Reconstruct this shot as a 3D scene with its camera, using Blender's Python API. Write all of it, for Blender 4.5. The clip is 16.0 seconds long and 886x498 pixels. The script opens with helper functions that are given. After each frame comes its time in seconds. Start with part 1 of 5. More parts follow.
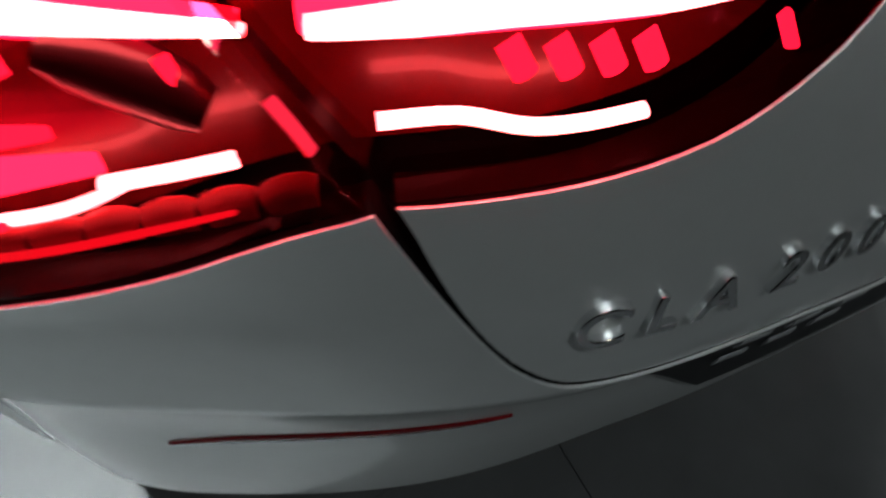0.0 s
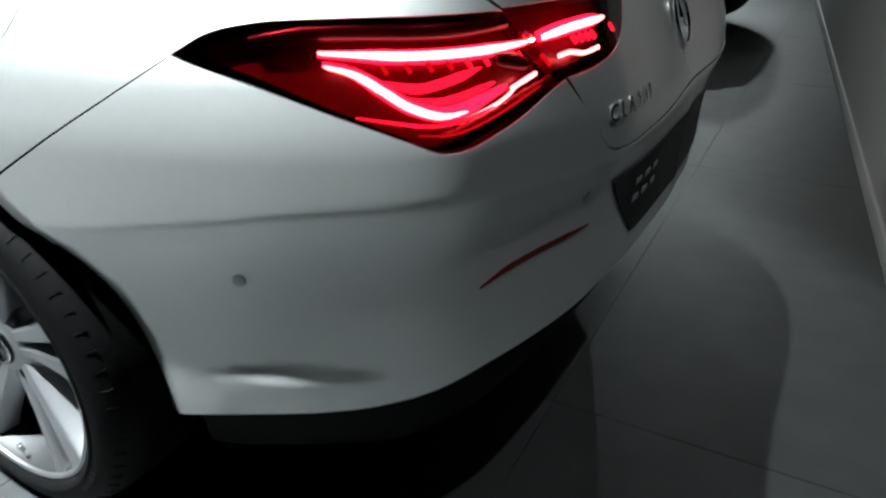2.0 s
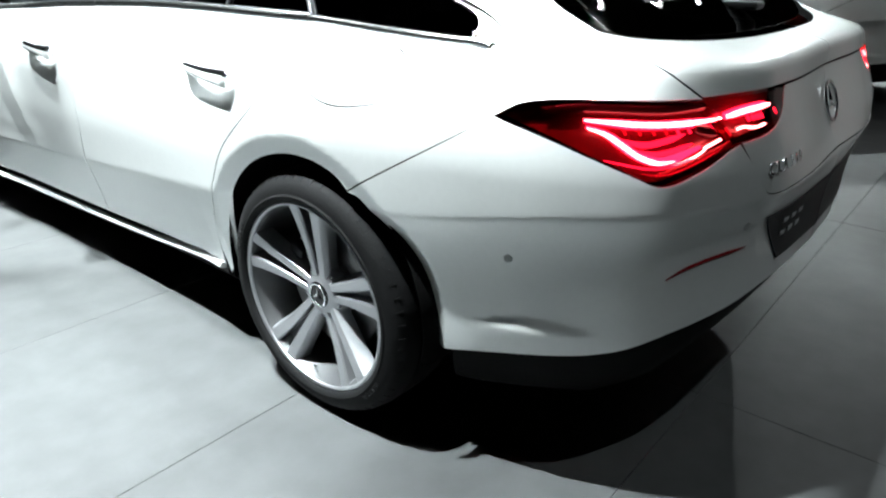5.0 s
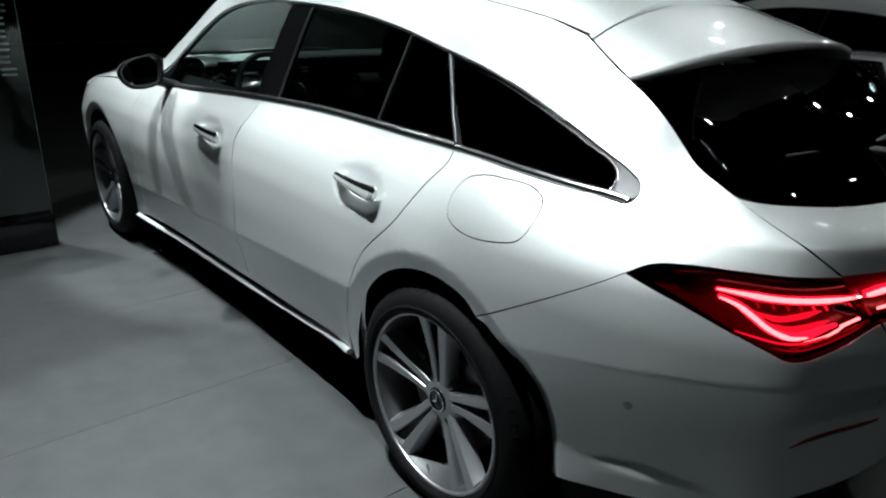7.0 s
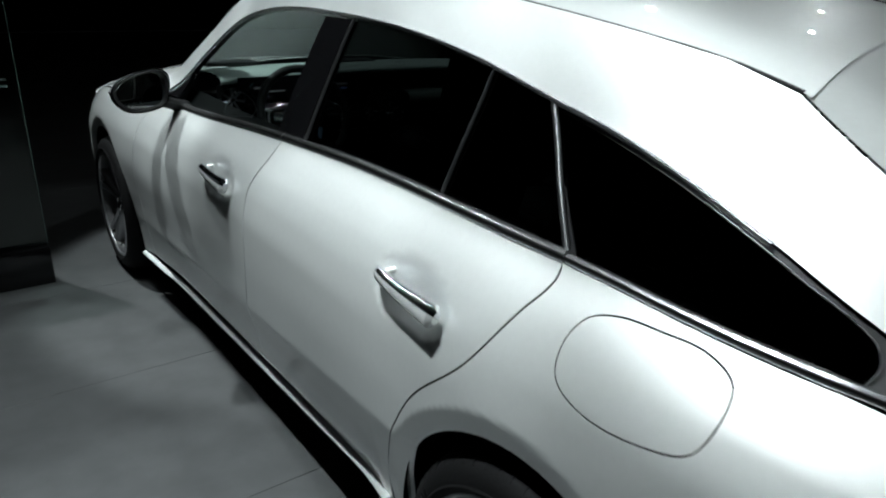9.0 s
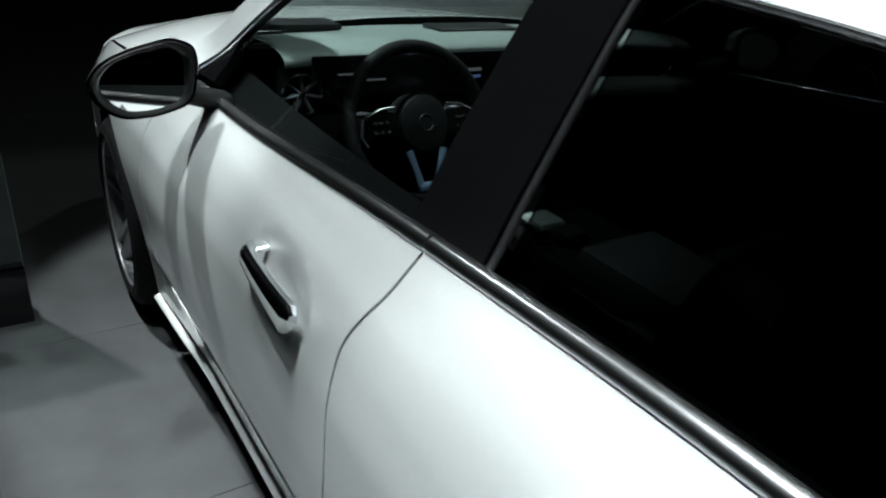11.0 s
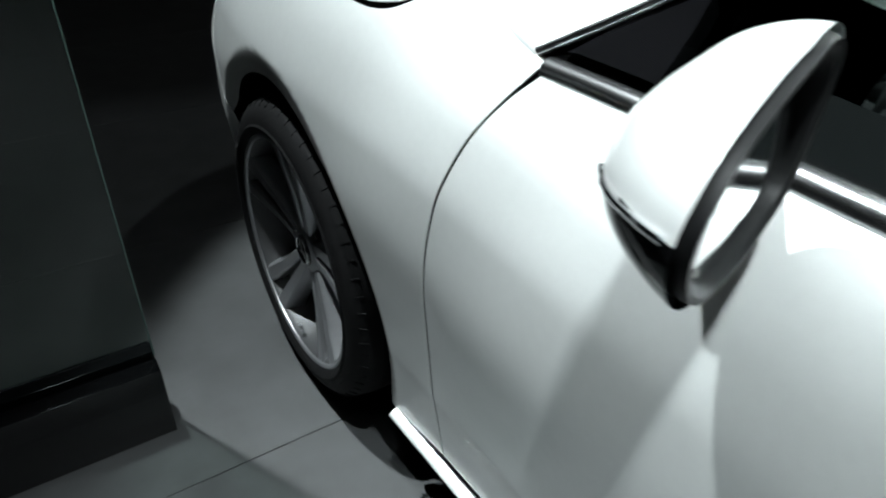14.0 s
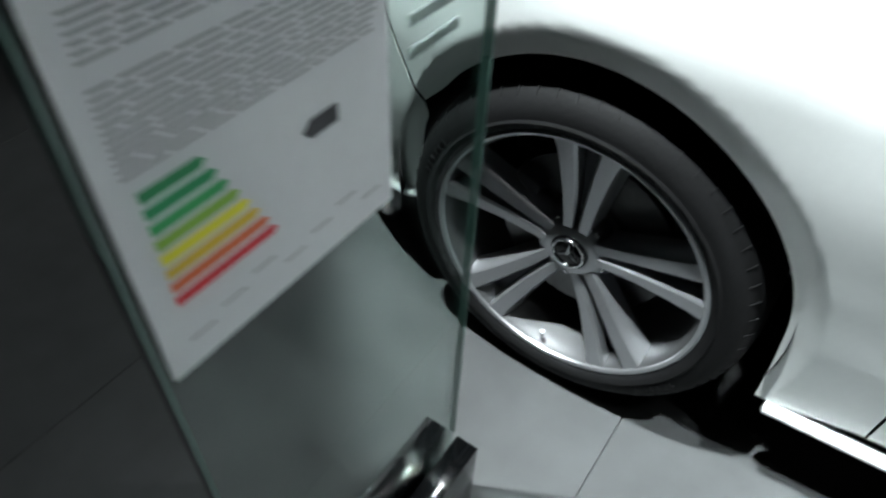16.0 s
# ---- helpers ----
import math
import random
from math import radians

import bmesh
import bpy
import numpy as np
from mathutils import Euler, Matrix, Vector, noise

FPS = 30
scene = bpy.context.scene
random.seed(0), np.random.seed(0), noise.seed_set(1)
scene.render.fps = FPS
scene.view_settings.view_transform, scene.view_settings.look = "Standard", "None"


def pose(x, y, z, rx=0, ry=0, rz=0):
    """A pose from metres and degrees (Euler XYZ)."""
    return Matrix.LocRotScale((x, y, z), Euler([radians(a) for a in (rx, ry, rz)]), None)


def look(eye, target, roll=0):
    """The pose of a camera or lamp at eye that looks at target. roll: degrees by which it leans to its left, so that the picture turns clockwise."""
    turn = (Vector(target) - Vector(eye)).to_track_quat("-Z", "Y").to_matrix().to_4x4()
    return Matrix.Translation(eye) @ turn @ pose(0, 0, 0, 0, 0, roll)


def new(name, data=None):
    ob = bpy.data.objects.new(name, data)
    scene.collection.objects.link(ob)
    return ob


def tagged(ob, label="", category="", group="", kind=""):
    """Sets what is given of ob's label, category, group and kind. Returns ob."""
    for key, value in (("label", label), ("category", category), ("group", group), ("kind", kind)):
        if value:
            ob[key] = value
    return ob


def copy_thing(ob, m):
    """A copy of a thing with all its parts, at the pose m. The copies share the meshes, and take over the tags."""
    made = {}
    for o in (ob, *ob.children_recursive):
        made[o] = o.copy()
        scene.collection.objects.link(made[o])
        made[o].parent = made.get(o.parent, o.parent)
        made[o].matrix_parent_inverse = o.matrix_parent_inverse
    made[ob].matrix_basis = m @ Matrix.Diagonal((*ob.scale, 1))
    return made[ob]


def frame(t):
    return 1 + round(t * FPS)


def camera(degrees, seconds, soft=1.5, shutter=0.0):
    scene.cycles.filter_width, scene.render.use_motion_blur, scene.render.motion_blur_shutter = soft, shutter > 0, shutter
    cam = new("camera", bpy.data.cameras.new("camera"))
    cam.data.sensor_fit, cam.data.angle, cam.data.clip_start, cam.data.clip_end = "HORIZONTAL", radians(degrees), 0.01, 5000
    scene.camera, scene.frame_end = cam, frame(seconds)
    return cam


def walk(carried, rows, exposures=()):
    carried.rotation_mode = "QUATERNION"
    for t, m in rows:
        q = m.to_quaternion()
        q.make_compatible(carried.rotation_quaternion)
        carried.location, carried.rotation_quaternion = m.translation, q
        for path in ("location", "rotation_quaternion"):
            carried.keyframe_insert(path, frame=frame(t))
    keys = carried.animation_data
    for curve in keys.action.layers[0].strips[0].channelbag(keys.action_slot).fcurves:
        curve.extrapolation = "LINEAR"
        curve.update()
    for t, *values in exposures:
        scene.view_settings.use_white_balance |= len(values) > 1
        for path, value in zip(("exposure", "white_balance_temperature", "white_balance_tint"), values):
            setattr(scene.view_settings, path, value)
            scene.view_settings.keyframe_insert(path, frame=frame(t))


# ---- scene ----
from mathutils.geometry import delaunay_2d_cdt

cam = camera(65.5, 16.0, soft=2.1, shutter=0.3)
PATH = [
    (0, (-0.6005, -0.9355, 0.9297), (-0.2505, -0.4843, 0.1088), 11.8),
    (0.5, (-0.7573, -0.9662, 0.9718), (-0.2107, -0.4661, 0.3002), 1.9),
    (1, (-0.9641, -0.9821, 1.0276), (-0.2488, -0.4967, 0.5250), 0.7),
    (1.5, (-1.174, -1.067, 1.0), (0.367, -0.144, 0.12), -0.1),
    (2, (-1.345, -1.096, 0.957), (0.219, -0.233, 0.056), -0.8),
    (2.5, (-1.485, -1.076, 0.924), (0.084, -0.269, -0.018), -1.4),
    (3, (-1.564, -1.047, 0.929), (-0.042, -0.183, -0.039), -1.4),
    (5.5, (-1.846, -1.214, 1.158), (-0.476, 0.034, 0.407), 1.4),
    (6, (-1.847, -1.194, 1.23), (-0.523, 0.114, 0.499), 3.0),
    (6.5, (-1.856, -1.169, 1.274), (-0.586, 0.201, 0.559), 2.8),
    (7, (-1.863, -1.155, 1.3), (-0.64, 0.263, 0.597), 1.7),
    (7.5, (-1.842, -1.107, 1.327), (-0.666, 0.346, 0.616), 1.9),
    (8, (-1.786, -0.991, 1.347), (-0.633, 0.489, 0.653), 2.0),
    (8.5, (-1.684, -0.809, 1.336), (-0.5, 0.654, 0.661), 2.4),
    (9, (-1.523, -0.589, 1.343), (-0.389, 0.886, 0.609), 2.3),
    (11.5, (-1.164, 0.727, 1.276), (-0.159, 2.185, 0.348), 5.7),
    (12, (-1.177, 0.93, 1.26), (-0.177, 2.358, 0.279), 5.0),
    (12.5, (-1.152, 1.097, 1.231), (-0.166, 2.499, 0.2), 5.0),
    (13, (-1.149, 1.233, 1.215), (-0.195, 2.624, 0.14), 4.9),
    (13.5, (-1.199, 1.456, 1.172), (-0.3, 2.833, 0.034), 3.1),
    (14, (-1.268, 1.657, 1.141), (-0.354, 2.989, -0.037), 2.9),
    (14.5, (-1.308, 1.778, 1.127), (-0.327, 3.012, -0.102), 4.6),
    (15, (-1.36, 1.897, 1.119), (-0.366, 3.061, -0.168), 3.6),
    (15.5, (-1.484, 2.149, 1.139), (-0.445, 3.179, -0.225), 4.0),
    (16, (-1.654, 2.472, 1.131), (-0.487, 3.225, -0.309), 3.1),
]
walk(cam, [(t, look(eye, target, roll)) for t, eye, target, roll in PATH], exposures=((0.0, 2.0), (0.5, 2.1), (1.0, 1.2), (1.5, 1.45), (2.0, 1.8), (2.5, 2.4), (3.0, 2.95), (5.5, 2.1), (6.0, 1.5), (6.5, 0.85), (7.5, 0.4), (9.0, 0.0), (12.0, 0.3), (13.0, 0.2), (14.0, 0.5), (15.0, 0.62), (15.5, 0.9), (16.0, 1.65)))


# ---------------------------------------------------------------- world and light
world = bpy.data.worlds.new("hall_dark")
scene.world = world
world.use_nodes = True
world.node_tree.nodes["Background"].inputs[0].default_value = (0.55, 0.6, 0.62, 1)
world.node_tree.nodes["Background"].inputs[1].default_value = 0.006


def spot(name, eye, target, watts, size=70, blend=0.4, radius=0.05, color=(0.90, 1.0, 1.02)):
    data = bpy.data.lights.new(name, "SPOT")
    data.energy, data.spot_size, data.spot_blend, data.shadow_soft_size, data.color = watts, radians(size), blend, radius, color
    ob = new(name, data)
    ob.matrix_world = look(eye, target)
    return ob


# spots on the truss over the wagon's tail, flank, door, nose and far side, an added fill behind the tail, the row over
# the other cars, and weaker ones of the hall: eye, target, watts, cone
SPOTS = [((-1.85, 0.65, 4.7), (-1.36, 0.12, 0.5), 820, 34), ((-1.85, 1.00, 4.7), (-1.28, 1.05, 0.5), 600, 34), ((-1.40, 1.28, 4.7), (-1.20, 1.40, 0.5), 480, 33),
         ((-1.65, 3.65, 4.7), (-0.40, 2.52, 0.8), 1250, 29), ((1.5, 3.0, 4.7), (-1.10, 2.9, 0.0), 80, 34), ((0.45, 0.6, 4.7), (-0.6, 0.6, 0.6), 220, 60),
         # added fill with no known source, brightens the tail, rear floor and wall
         ((-0.6, -2.4, 4.7), (0.2, -0.9, 0.6), 42, 58)]
SPOTS += [((x, y, 4.7), (min(x - 0.4, 6.5), 1.0, 0.6), 130, 50) for x, y in ((5.6, 0.35), (6.5, 0.15), (7.9, 0.12), (10.2, 0.5), (13.0, 0.95))]
SPOTS += [((x, y, 4.7), (0.0, 0.6, 1.0), 45, 44) for x, y in ((-1.2, 4.5), (2.5, 4.5), (3.3, 3.3), (5.0, 1.8), (7.3, 3.0))]
for eye, target, watts, cone in SPOTS:
    spot("overhead_light", eye, target, watts, cone, 0.25 if watts > 200 else 0.4)

# ---------------------------------------------------------------- materials


def material(name, color, rough=0.5, metal=0.0, coat=0.0, grain=0.0, scale=40.0, bump=0.0, spec=0.5):
    """A principled surface whose colour and roughness wander at two scales."""
    m = bpy.data.materials.new(name)
    m.use_nodes = True
    t = m.node_tree
    b = t.nodes["Principled BSDF"]
    b.inputs["Base Color"].default_value = (*color, 1)
    b.inputs["Roughness"].default_value = rough
    b.inputs["Metallic"].default_value = metal
    b.inputs["Coat Weight"].default_value = coat
    b.inputs["Coat Roughness"].default_value = 0.012
    b.inputs["Specular IOR Level"].default_value = spec
    if grain or bump:
        co = t.nodes.new("ShaderNodeTexCoord")
        fine, broad = t.nodes.new("ShaderNodeTexNoise"), t.nodes.new("ShaderNodeTexNoise")
        fine.inputs["Scale"].default_value, broad.inputs["Scale"].default_value = scale, scale / 12
        fine.inputs["Detail"].default_value = 6
        for n in (fine, broad):
            t.links.new(co.outputs["Object"], n.inputs["Vector"])
        add = t.nodes.new("ShaderNodeMath")
        add.operation = "ADD"
        t.links.new(fine.outputs["Fac"], add.inputs[0])
        t.links.new(broad.outputs["Fac"], add.inputs[1])
        ramp = t.nodes.new("ShaderNodeMapRange")
        ramp.inputs["From Min"].default_value, ramp.inputs["From Max"].default_value = 0.6, 1.4
        ramp.inputs["To Min"].default_value, ramp.inputs["To Max"].default_value = 1 - grain, 1 + grain
        t.links.new(add.outputs[0], ramp.inputs["Value"])
        mul = t.nodes.new("ShaderNodeVectorMath")
        mul.operation = "SCALE"
        mul.inputs[0].default_value = color
        t.links.new(ramp.outputs[0], mul.inputs["Scale"])
        t.links.new(mul.outputs[0], b.inputs["Base Color"])
        if bump:
            bp = t.nodes.new("ShaderNodeBump")
            bp.inputs["Strength"].default_value, bp.inputs["Distance"].default_value = bump, 0.004
            t.links.new(fine.outputs["Fac"], bp.inputs["Height"])
            t.links.new(bp.outputs[0], b.inputs["Normal"])
    return m


def glow(name, color, strength):
    m = bpy.data.materials.new(name)
    m.use_nodes = True
    t = m.node_tree
    t.nodes.clear()
    e, o = t.nodes.new("ShaderNodeEmission"), t.nodes.new("ShaderNodeOutputMaterial")
    e.inputs[0].default_value, e.inputs[1].default_value = (*color, 1), strength
    t.links.new(e.outputs[0], o.inputs[0])
    return m


def pane(name, tint, ior=1.5, gloss_rough=0.005):
    """A thin sheet of tinted glass: clear through, glossy by its Fresnel."""
    m = bpy.data.materials.new(name)
    m.use_nodes = True
    t = m.node_tree
    t.nodes.clear()
    o, mix = t.nodes.new("ShaderNodeOutputMaterial"), t.nodes.new("ShaderNodeMixShader")
    clear, gloss, weight = t.nodes.new("ShaderNodeBsdfTransparent"), t.nodes.new("ShaderNodeBsdfGlossy"), t.nodes.new("ShaderNodeLayerWeight")
    power, fres = t.nodes.new("ShaderNodeMath"), t.nodes.new("ShaderNodeMath")
    power.operation, fres.operation = "POWER", "MULTIPLY_ADD"
    base = ((ior - 1) / (ior + 1)) ** 2
    power.inputs[1].default_value = 5.0
    fres.inputs[1].default_value, fres.inputs[2].default_value = 1 - base, base
    clear.inputs[0].default_value = (*tint, 1)
    gloss.inputs["Roughness"].default_value = gloss_rough
    t.links.new(weight.outputs["Facing"], power.inputs[0])
    t.links.new(power.outputs[0], fres.inputs[0])
    t.links.new(fres.outputs[0], mix.inputs[0])
    t.links.new(clear.outputs[0], mix.inputs[1])
    t.links.new(gloss.outputs[0], mix.inputs[2])
    t.links.new(mix.outputs[0], o.inputs[0])
    return m


PAINT = material("silver_white_paint", (0.80, 0.82, 0.81), 0.46, 0.62, 1.0, grain=0.02, scale=900)
BLACK_GLOSS = material("black_gloss", (0.004, 0.004, 0.0045), 0.05, 0, 0.0)
VALANCE = material("valance_black", (0.004, 0.004, 0.004), 0.7, grain=0.3, scale=120, spec=0.15)
BLACK_PLASTIC = material("black_plastic", (0.010, 0.010, 0.011), 0.5, grain=0.25, scale=300, bump=0.1, spec=0.3)
SHELL = material("underbody_black", (0.004, 0.004, 0.004), 0.9, grain=0.3, scale=60, spec=0.05)
CHROME = material("chrome", (0.82, 0.83, 0.84), 0.09, 1.0)
SATIN = material("satin_aluminium", (0.62, 0.63, 0.64), 0.24, 1.0, grain=0.04, scale=500)
RIM_GREY = material("machined_alloy", (0.40, 0.405, 0.42), 0.33, 0.85, grain=0.05, scale=200)
RIM_DARK = material("dark_alloy", (0.10, 0.10, 0.11), 0.38, 0.7, grain=0.1, scale=200)
TYRE = material("tyre_rubber", (0.0045, 0.0045, 0.0048), 0.7, grain=0.3, scale=150, bump=0.2, spec=0.15)
GLASS_FRONT = pane("clear_glass", (0.80, 0.87, 0.85))
GLASS_REAR = pane("privacy_glass", (0.085, 0.095, 0.095))
RED_LENS = pane("red_lens", (0.80, 0.14, 0.18), 1.45)
LAMP_RED = material("lamp_red", (0.075, 0.002, 0.004), 0.35, 0.1, 0.3, grain=0.35, scale=70)
LED = glow("led_red", (1.0, 0.48, 0.40), 6.5)
# bloom round the bright bars, put in as glowing red strips
LED_HALO = glow("led_red_halo", (1.0, 0.03, 0.10), 2.4)
STRIP = material("bright_strip", (0.70, 0.71, 0.72), 0.22, 1.0, grain=0.03, scale=600)
LED_SOFT = glow("led_red_soft", (1.0, 0.03, 0.10), 1.0)
LED_DIM = glow("led_red_dim", (1.0, 0.02, 0.05), 0.3)
PRISM = material("prism_red", (0.20, 0.035, 0.04), 0.15, 0, 0.5)
LAMP_DARK = material("lamp_black", (0.012, 0.004, 0.005), 0.3)
GREY_PRINT = material("pale_print", (0.32, 0.33, 0.34), 0.6)
REFLECTOR = material("reflector_red", (0.16, 0.006, 0.008), 0.2, 0, 0.8)
FLOOR = material("stone_floor", (0.050, 0.052, 0.053), 0.52, grain=0.25, scale=10, bump=0.05, spec=0.3)
RIM_BARREL = material("rim_barrel_grey", (0.075, 0.076, 0.078), 0.5, 0.7, grain=0.08, scale=120)
DISC = material("brake_steel", (0.20, 0.20, 0.20), 0.35, 0.9, grain=0.15, scale=90)
FRAME_GREY = material("mirror_frame_grey", (0.005, 0.0052, 0.0055), 0.5, 0, 0.0, grain=0.1, scale=200, spec=0.15)
HANDLE_CHROME = material("handle_chrome", (0.72, 0.74, 0.78), 0.12, 1.0)
# window trim near the tail, its dark reflection put into the colour
TRIM_DARK = material("dark_trim", (0.012, 0.012, 0.013), 0.4, grain=0.15, scale=300)
DIVIDER = material("satin_divider", (0.05, 0.051, 0.053), 0.38, 0.7, grain=0.05, scale=400)
LAMP_LENS = glow("spot_lens", (0.95, 1.0, 1.0), 80.0)
MIRROR = material("mirror_silver", (0.86, 0.88, 0.88), 0.015, 1.0)
MARK = material("mirror_mark", (0.22, 0.22, 0.21), 0.5)
SENSOR = material("sensor_grey", (0.55, 0.56, 0.56), 0.4)
LEATHER_GREY = material("grey_leather", (0.17, 0.20, 0.19), 0.55, grain=0.12, scale=420, bump=0.25)
LEATHER_BLACK = material("black_leather", (0.004, 0.004, 0.0045), 0.55, grain=0.2, scale=420, bump=0.25, spec=0.12)
CABIN = material("cabin_black", (0.0022, 0.0022, 0.0025), 0.8, grain=0.2, scale=200, spec=0.08)
SCREEN = material("screen_black", (0.003, 0.003, 0.004), 0.25, 0, 0.0, spec=0.3)
SCREEN_GREY = glow("screen_grey", (0.5, 0.55, 0.6), 0.10)
SCREEN_BLUE = glow("screen_blue", (0.25, 0.4, 0.9), 0.16)
# satin metal with the blue ambient light put into its colour
BLUE_LIT_SATIN = material("blue_lit_spoke", (0.35, 0.50, 0.72), 0.3, 0.8)
GLASS_STAND = pane("stand_glass", (0.80, 0.86, 0.84))
GLASS_EDGE = material("glass_edge", (0.10, 0.17, 0.15), 0.2, 0, 0.3)
DOOR_LEATHER = material("dark_leather", (0.014, 0.018, 0.017), 0.6, grain=0.12, scale=420, bump=0.25)
PAPER = material("white_paper", (0.55, 0.56, 0.58), 0.7, grain=0.03, scale=80)
PRINT = material("grey_ink", (0.26, 0.265, 0.275), 0.8)
PRINT_DARK = material("dark_ink", (0.03, 0.03, 0.035), 0.8)
BOX_BLACK = material("black_lacquer", (0.004, 0.004, 0.0045), 0.12, 0, 0.2, grain=0.2, scale=30)
WALL_GREY = material("grey_wall_paint", (0.42, 0.43, 0.42), 0.7, grain=0.05, scale=12, bump=0.05)
WALL_BLACK = material("black_drape", (0.006, 0.006, 0.006), 0.95, grain=0.3, scale=9)
JOINT = material("floor_joint", (0.045, 0.046, 0.047), 0.8, grain=0.2, scale=60)
LAMP_BODY = material("spot_housing", (0.02, 0.02, 0.02), 0.5)

# ---------------------------------------------------------------- body surface of the car
# The wagon stands along y (front towards +y), rear axle over y = 0, tyres on z = 0.
# OUTLINE: widest plan line of the left side, from the nose round to the tail (s, half width, y)
OUTLINE = ((4.30, 0.00, 3.66), (4.00, 0.33, 3.63), (3.75, 0.60, 3.53), (3.55, 0.76, 3.38), (3.30, 0.86, 3.20),
           (3.00, 0.905, 2.98), (2.73, 0.920, 2.73), (2.30, 0.906, 2.30), (1.70, 0.897, 1.70), (1.10, 0.897, 1.10),
           (0.50, 0.907, 0.50), (0.00, 0.921, 0.00), (-0.25, 0.907, -0.25), (-0.45, 0.868, -0.45), (-0.62, 0.803, -0.62),
           (-0.76, 0.706, -0.755), (-0.88, 0.60, -0.822), (-1.00, 0.485, -0.871), (-1.17, 0.32, -0.898), (-1.50, 0.00, -0.914))
# inward offset of the skin below and above that line, by height, at eight stations
LEVELS = (0.17, 0.25, 0.33, 0.42, 0.50, 0.60, 0.70, 0.78, 0.84, 0.88, 0.893, 0.935, 1.02, 1.12, 1.21, 1.30, 1.38)
NOSE = (0.10, 0.05, 0.03, 0.01, 0.0, 0.0, 0.03, 0.09, 0.20, 0.32, 0.362, 0.50, 0.60, 0.70, 0.80, 0.9, 1.0)
FENDER = (0.060, 0.035, 0.020, 0.008, 0.0, 0.0, 0.012, 0.045, 0.090, 0.145, 0.180, 0.32, 0.42, 0.5, 0.6, 0.7, 0.8)
COWL = (0.020, 0.022, 0.022, 0.016, 0.008, 0.0, 0.012, 0.050, 0.100, 0.140, 0.154, 0.20, 0.26, 0.33, 0.39, 0.45, 0.52)
DOOR = (0.012, 0.016, 0.018, 0.014, 0.006, 0.0, 0.006, 0.028, 0.060, 0.095, 0.1055, 0.140, 0.175, 0.225, 0.27, 0.325, 0.40)
REARDOOR = (0.010, 0.012, 0.012, 0.008, 0.004, 0.0, 0.006, 0.026, 0.054, 0.083, 0.0945, 0.132, 0.180, 0.235, 0.285, 0.345, 0.42)
ARCH = (0.020, 0.010, 0.004, 0.0, 0.0, 0.0, 0.010, 0.034, 0.067, 0.097, 0.1085, 0.146, 0.205, 0.285, 0.352, 0.43, 0.52)
QUARTER = (0.050, 0.025, 0.010, 0.004, 0.002, 0.0, 0.005, 0.026, 0.064, 0.102, 0.116, 0.165, 0.25, 0.34, 0.42, 0.5, 0.6)
CORNER = (0.090, 0.040, 0.014, 0.004, 0.0, 0.0, 0.008, 0.030, 0.060, 0.088, 0.100, 0.17, 0.31, 0.46, 0.60, 0.74, 0.86)
TAIL = (0.120, 0.060, 0.018, 0.004, 0.0, 0.0, 0.005, 0.029, 0.055, 0.068, 0.076, 0.25, 0.41, 0.59, 0.75, 0.91, 1.04)
# height of the line under which the flanks tuck in, and how steeply
TUCK = ((2.9, 0.34), (2.3, 0.37), (1.2, 0.44), (0.4, 0.51), (-0.37, 0.607), (-0.65, 0.640), (-1.0, 0.648), (-1.5, 0.652))
TUCK_IN = ((2.9, 0.0), (2.6, 0.0), (2.2, 0.050), (1.9, 0.085), (1.2, 0.088), (0.6, 0.082), (0.35, 0.050), (-0.25, 0.028), (-0.45, 0.026), (-1.5, 0.026))
TUCK_HOLLOW = ((2.9, 0.0), (2.6, 0.0), (2.2, 0.003), (1.9, 0.005), (0.6, 0.005), (0.35, 0.005), (-0.25, 0.010), (-0.45, 0.021), (-1.5, 0.019))
TUCK_OVER = ((2.9, 0.16), (0.6, 0.16), (0.3, 0.12), (-0.3, 0.105), (-1.5, 0.105))
# door handle dishes: s, z, half length, half height
DISHES = ((1.335, 0.779, 0.126, 0.062), (0.352, 0.800, 0.126, 0.060))
TAIL_MID = (0.120, 0.060, 0.018, 0.004, 0.0, 0.0, 0.044, 0.073, 0.086, 0.088, 0.094, 0.25, 0.41, 0.59, 0.75, 0.91, 1.04)
STATIONS = ((4.3, NOSE), (3.45, NOSE), (2.73, FENDER), (2.2, COWL), (1.7, DOOR), (0.6, REARDOOR), (0.0, ARCH), (-0.45, QUARTER), (-0.72, CORNER), (-1.0, TAIL), (-1.5, TAIL_MID))
WHEELS = ((0.0, 0.33), (2.729, 0.33))
ARCH_R = 0.338


def slopes(xs, ys):
    """Monotone tangents for cubic pieces through (xs, ys); ys may hold columns."""
    h = np.diff(xs).reshape([-1] + [1] * (ys.ndim - 1))
    m = np.diff(ys, axis=0) / h
    t = np.zeros_like(ys)
    t[0], t[-1] = m[0], m[-1]
    a, b = m[:-1], m[1:]
    w = (a * b) > 0
    den = np.where(w, a + b, 1)
    t[1:-1] = np.where(w, np.clip(3 * a * b / den * 0.6667, -1e9, 1e9), 0)
    return t


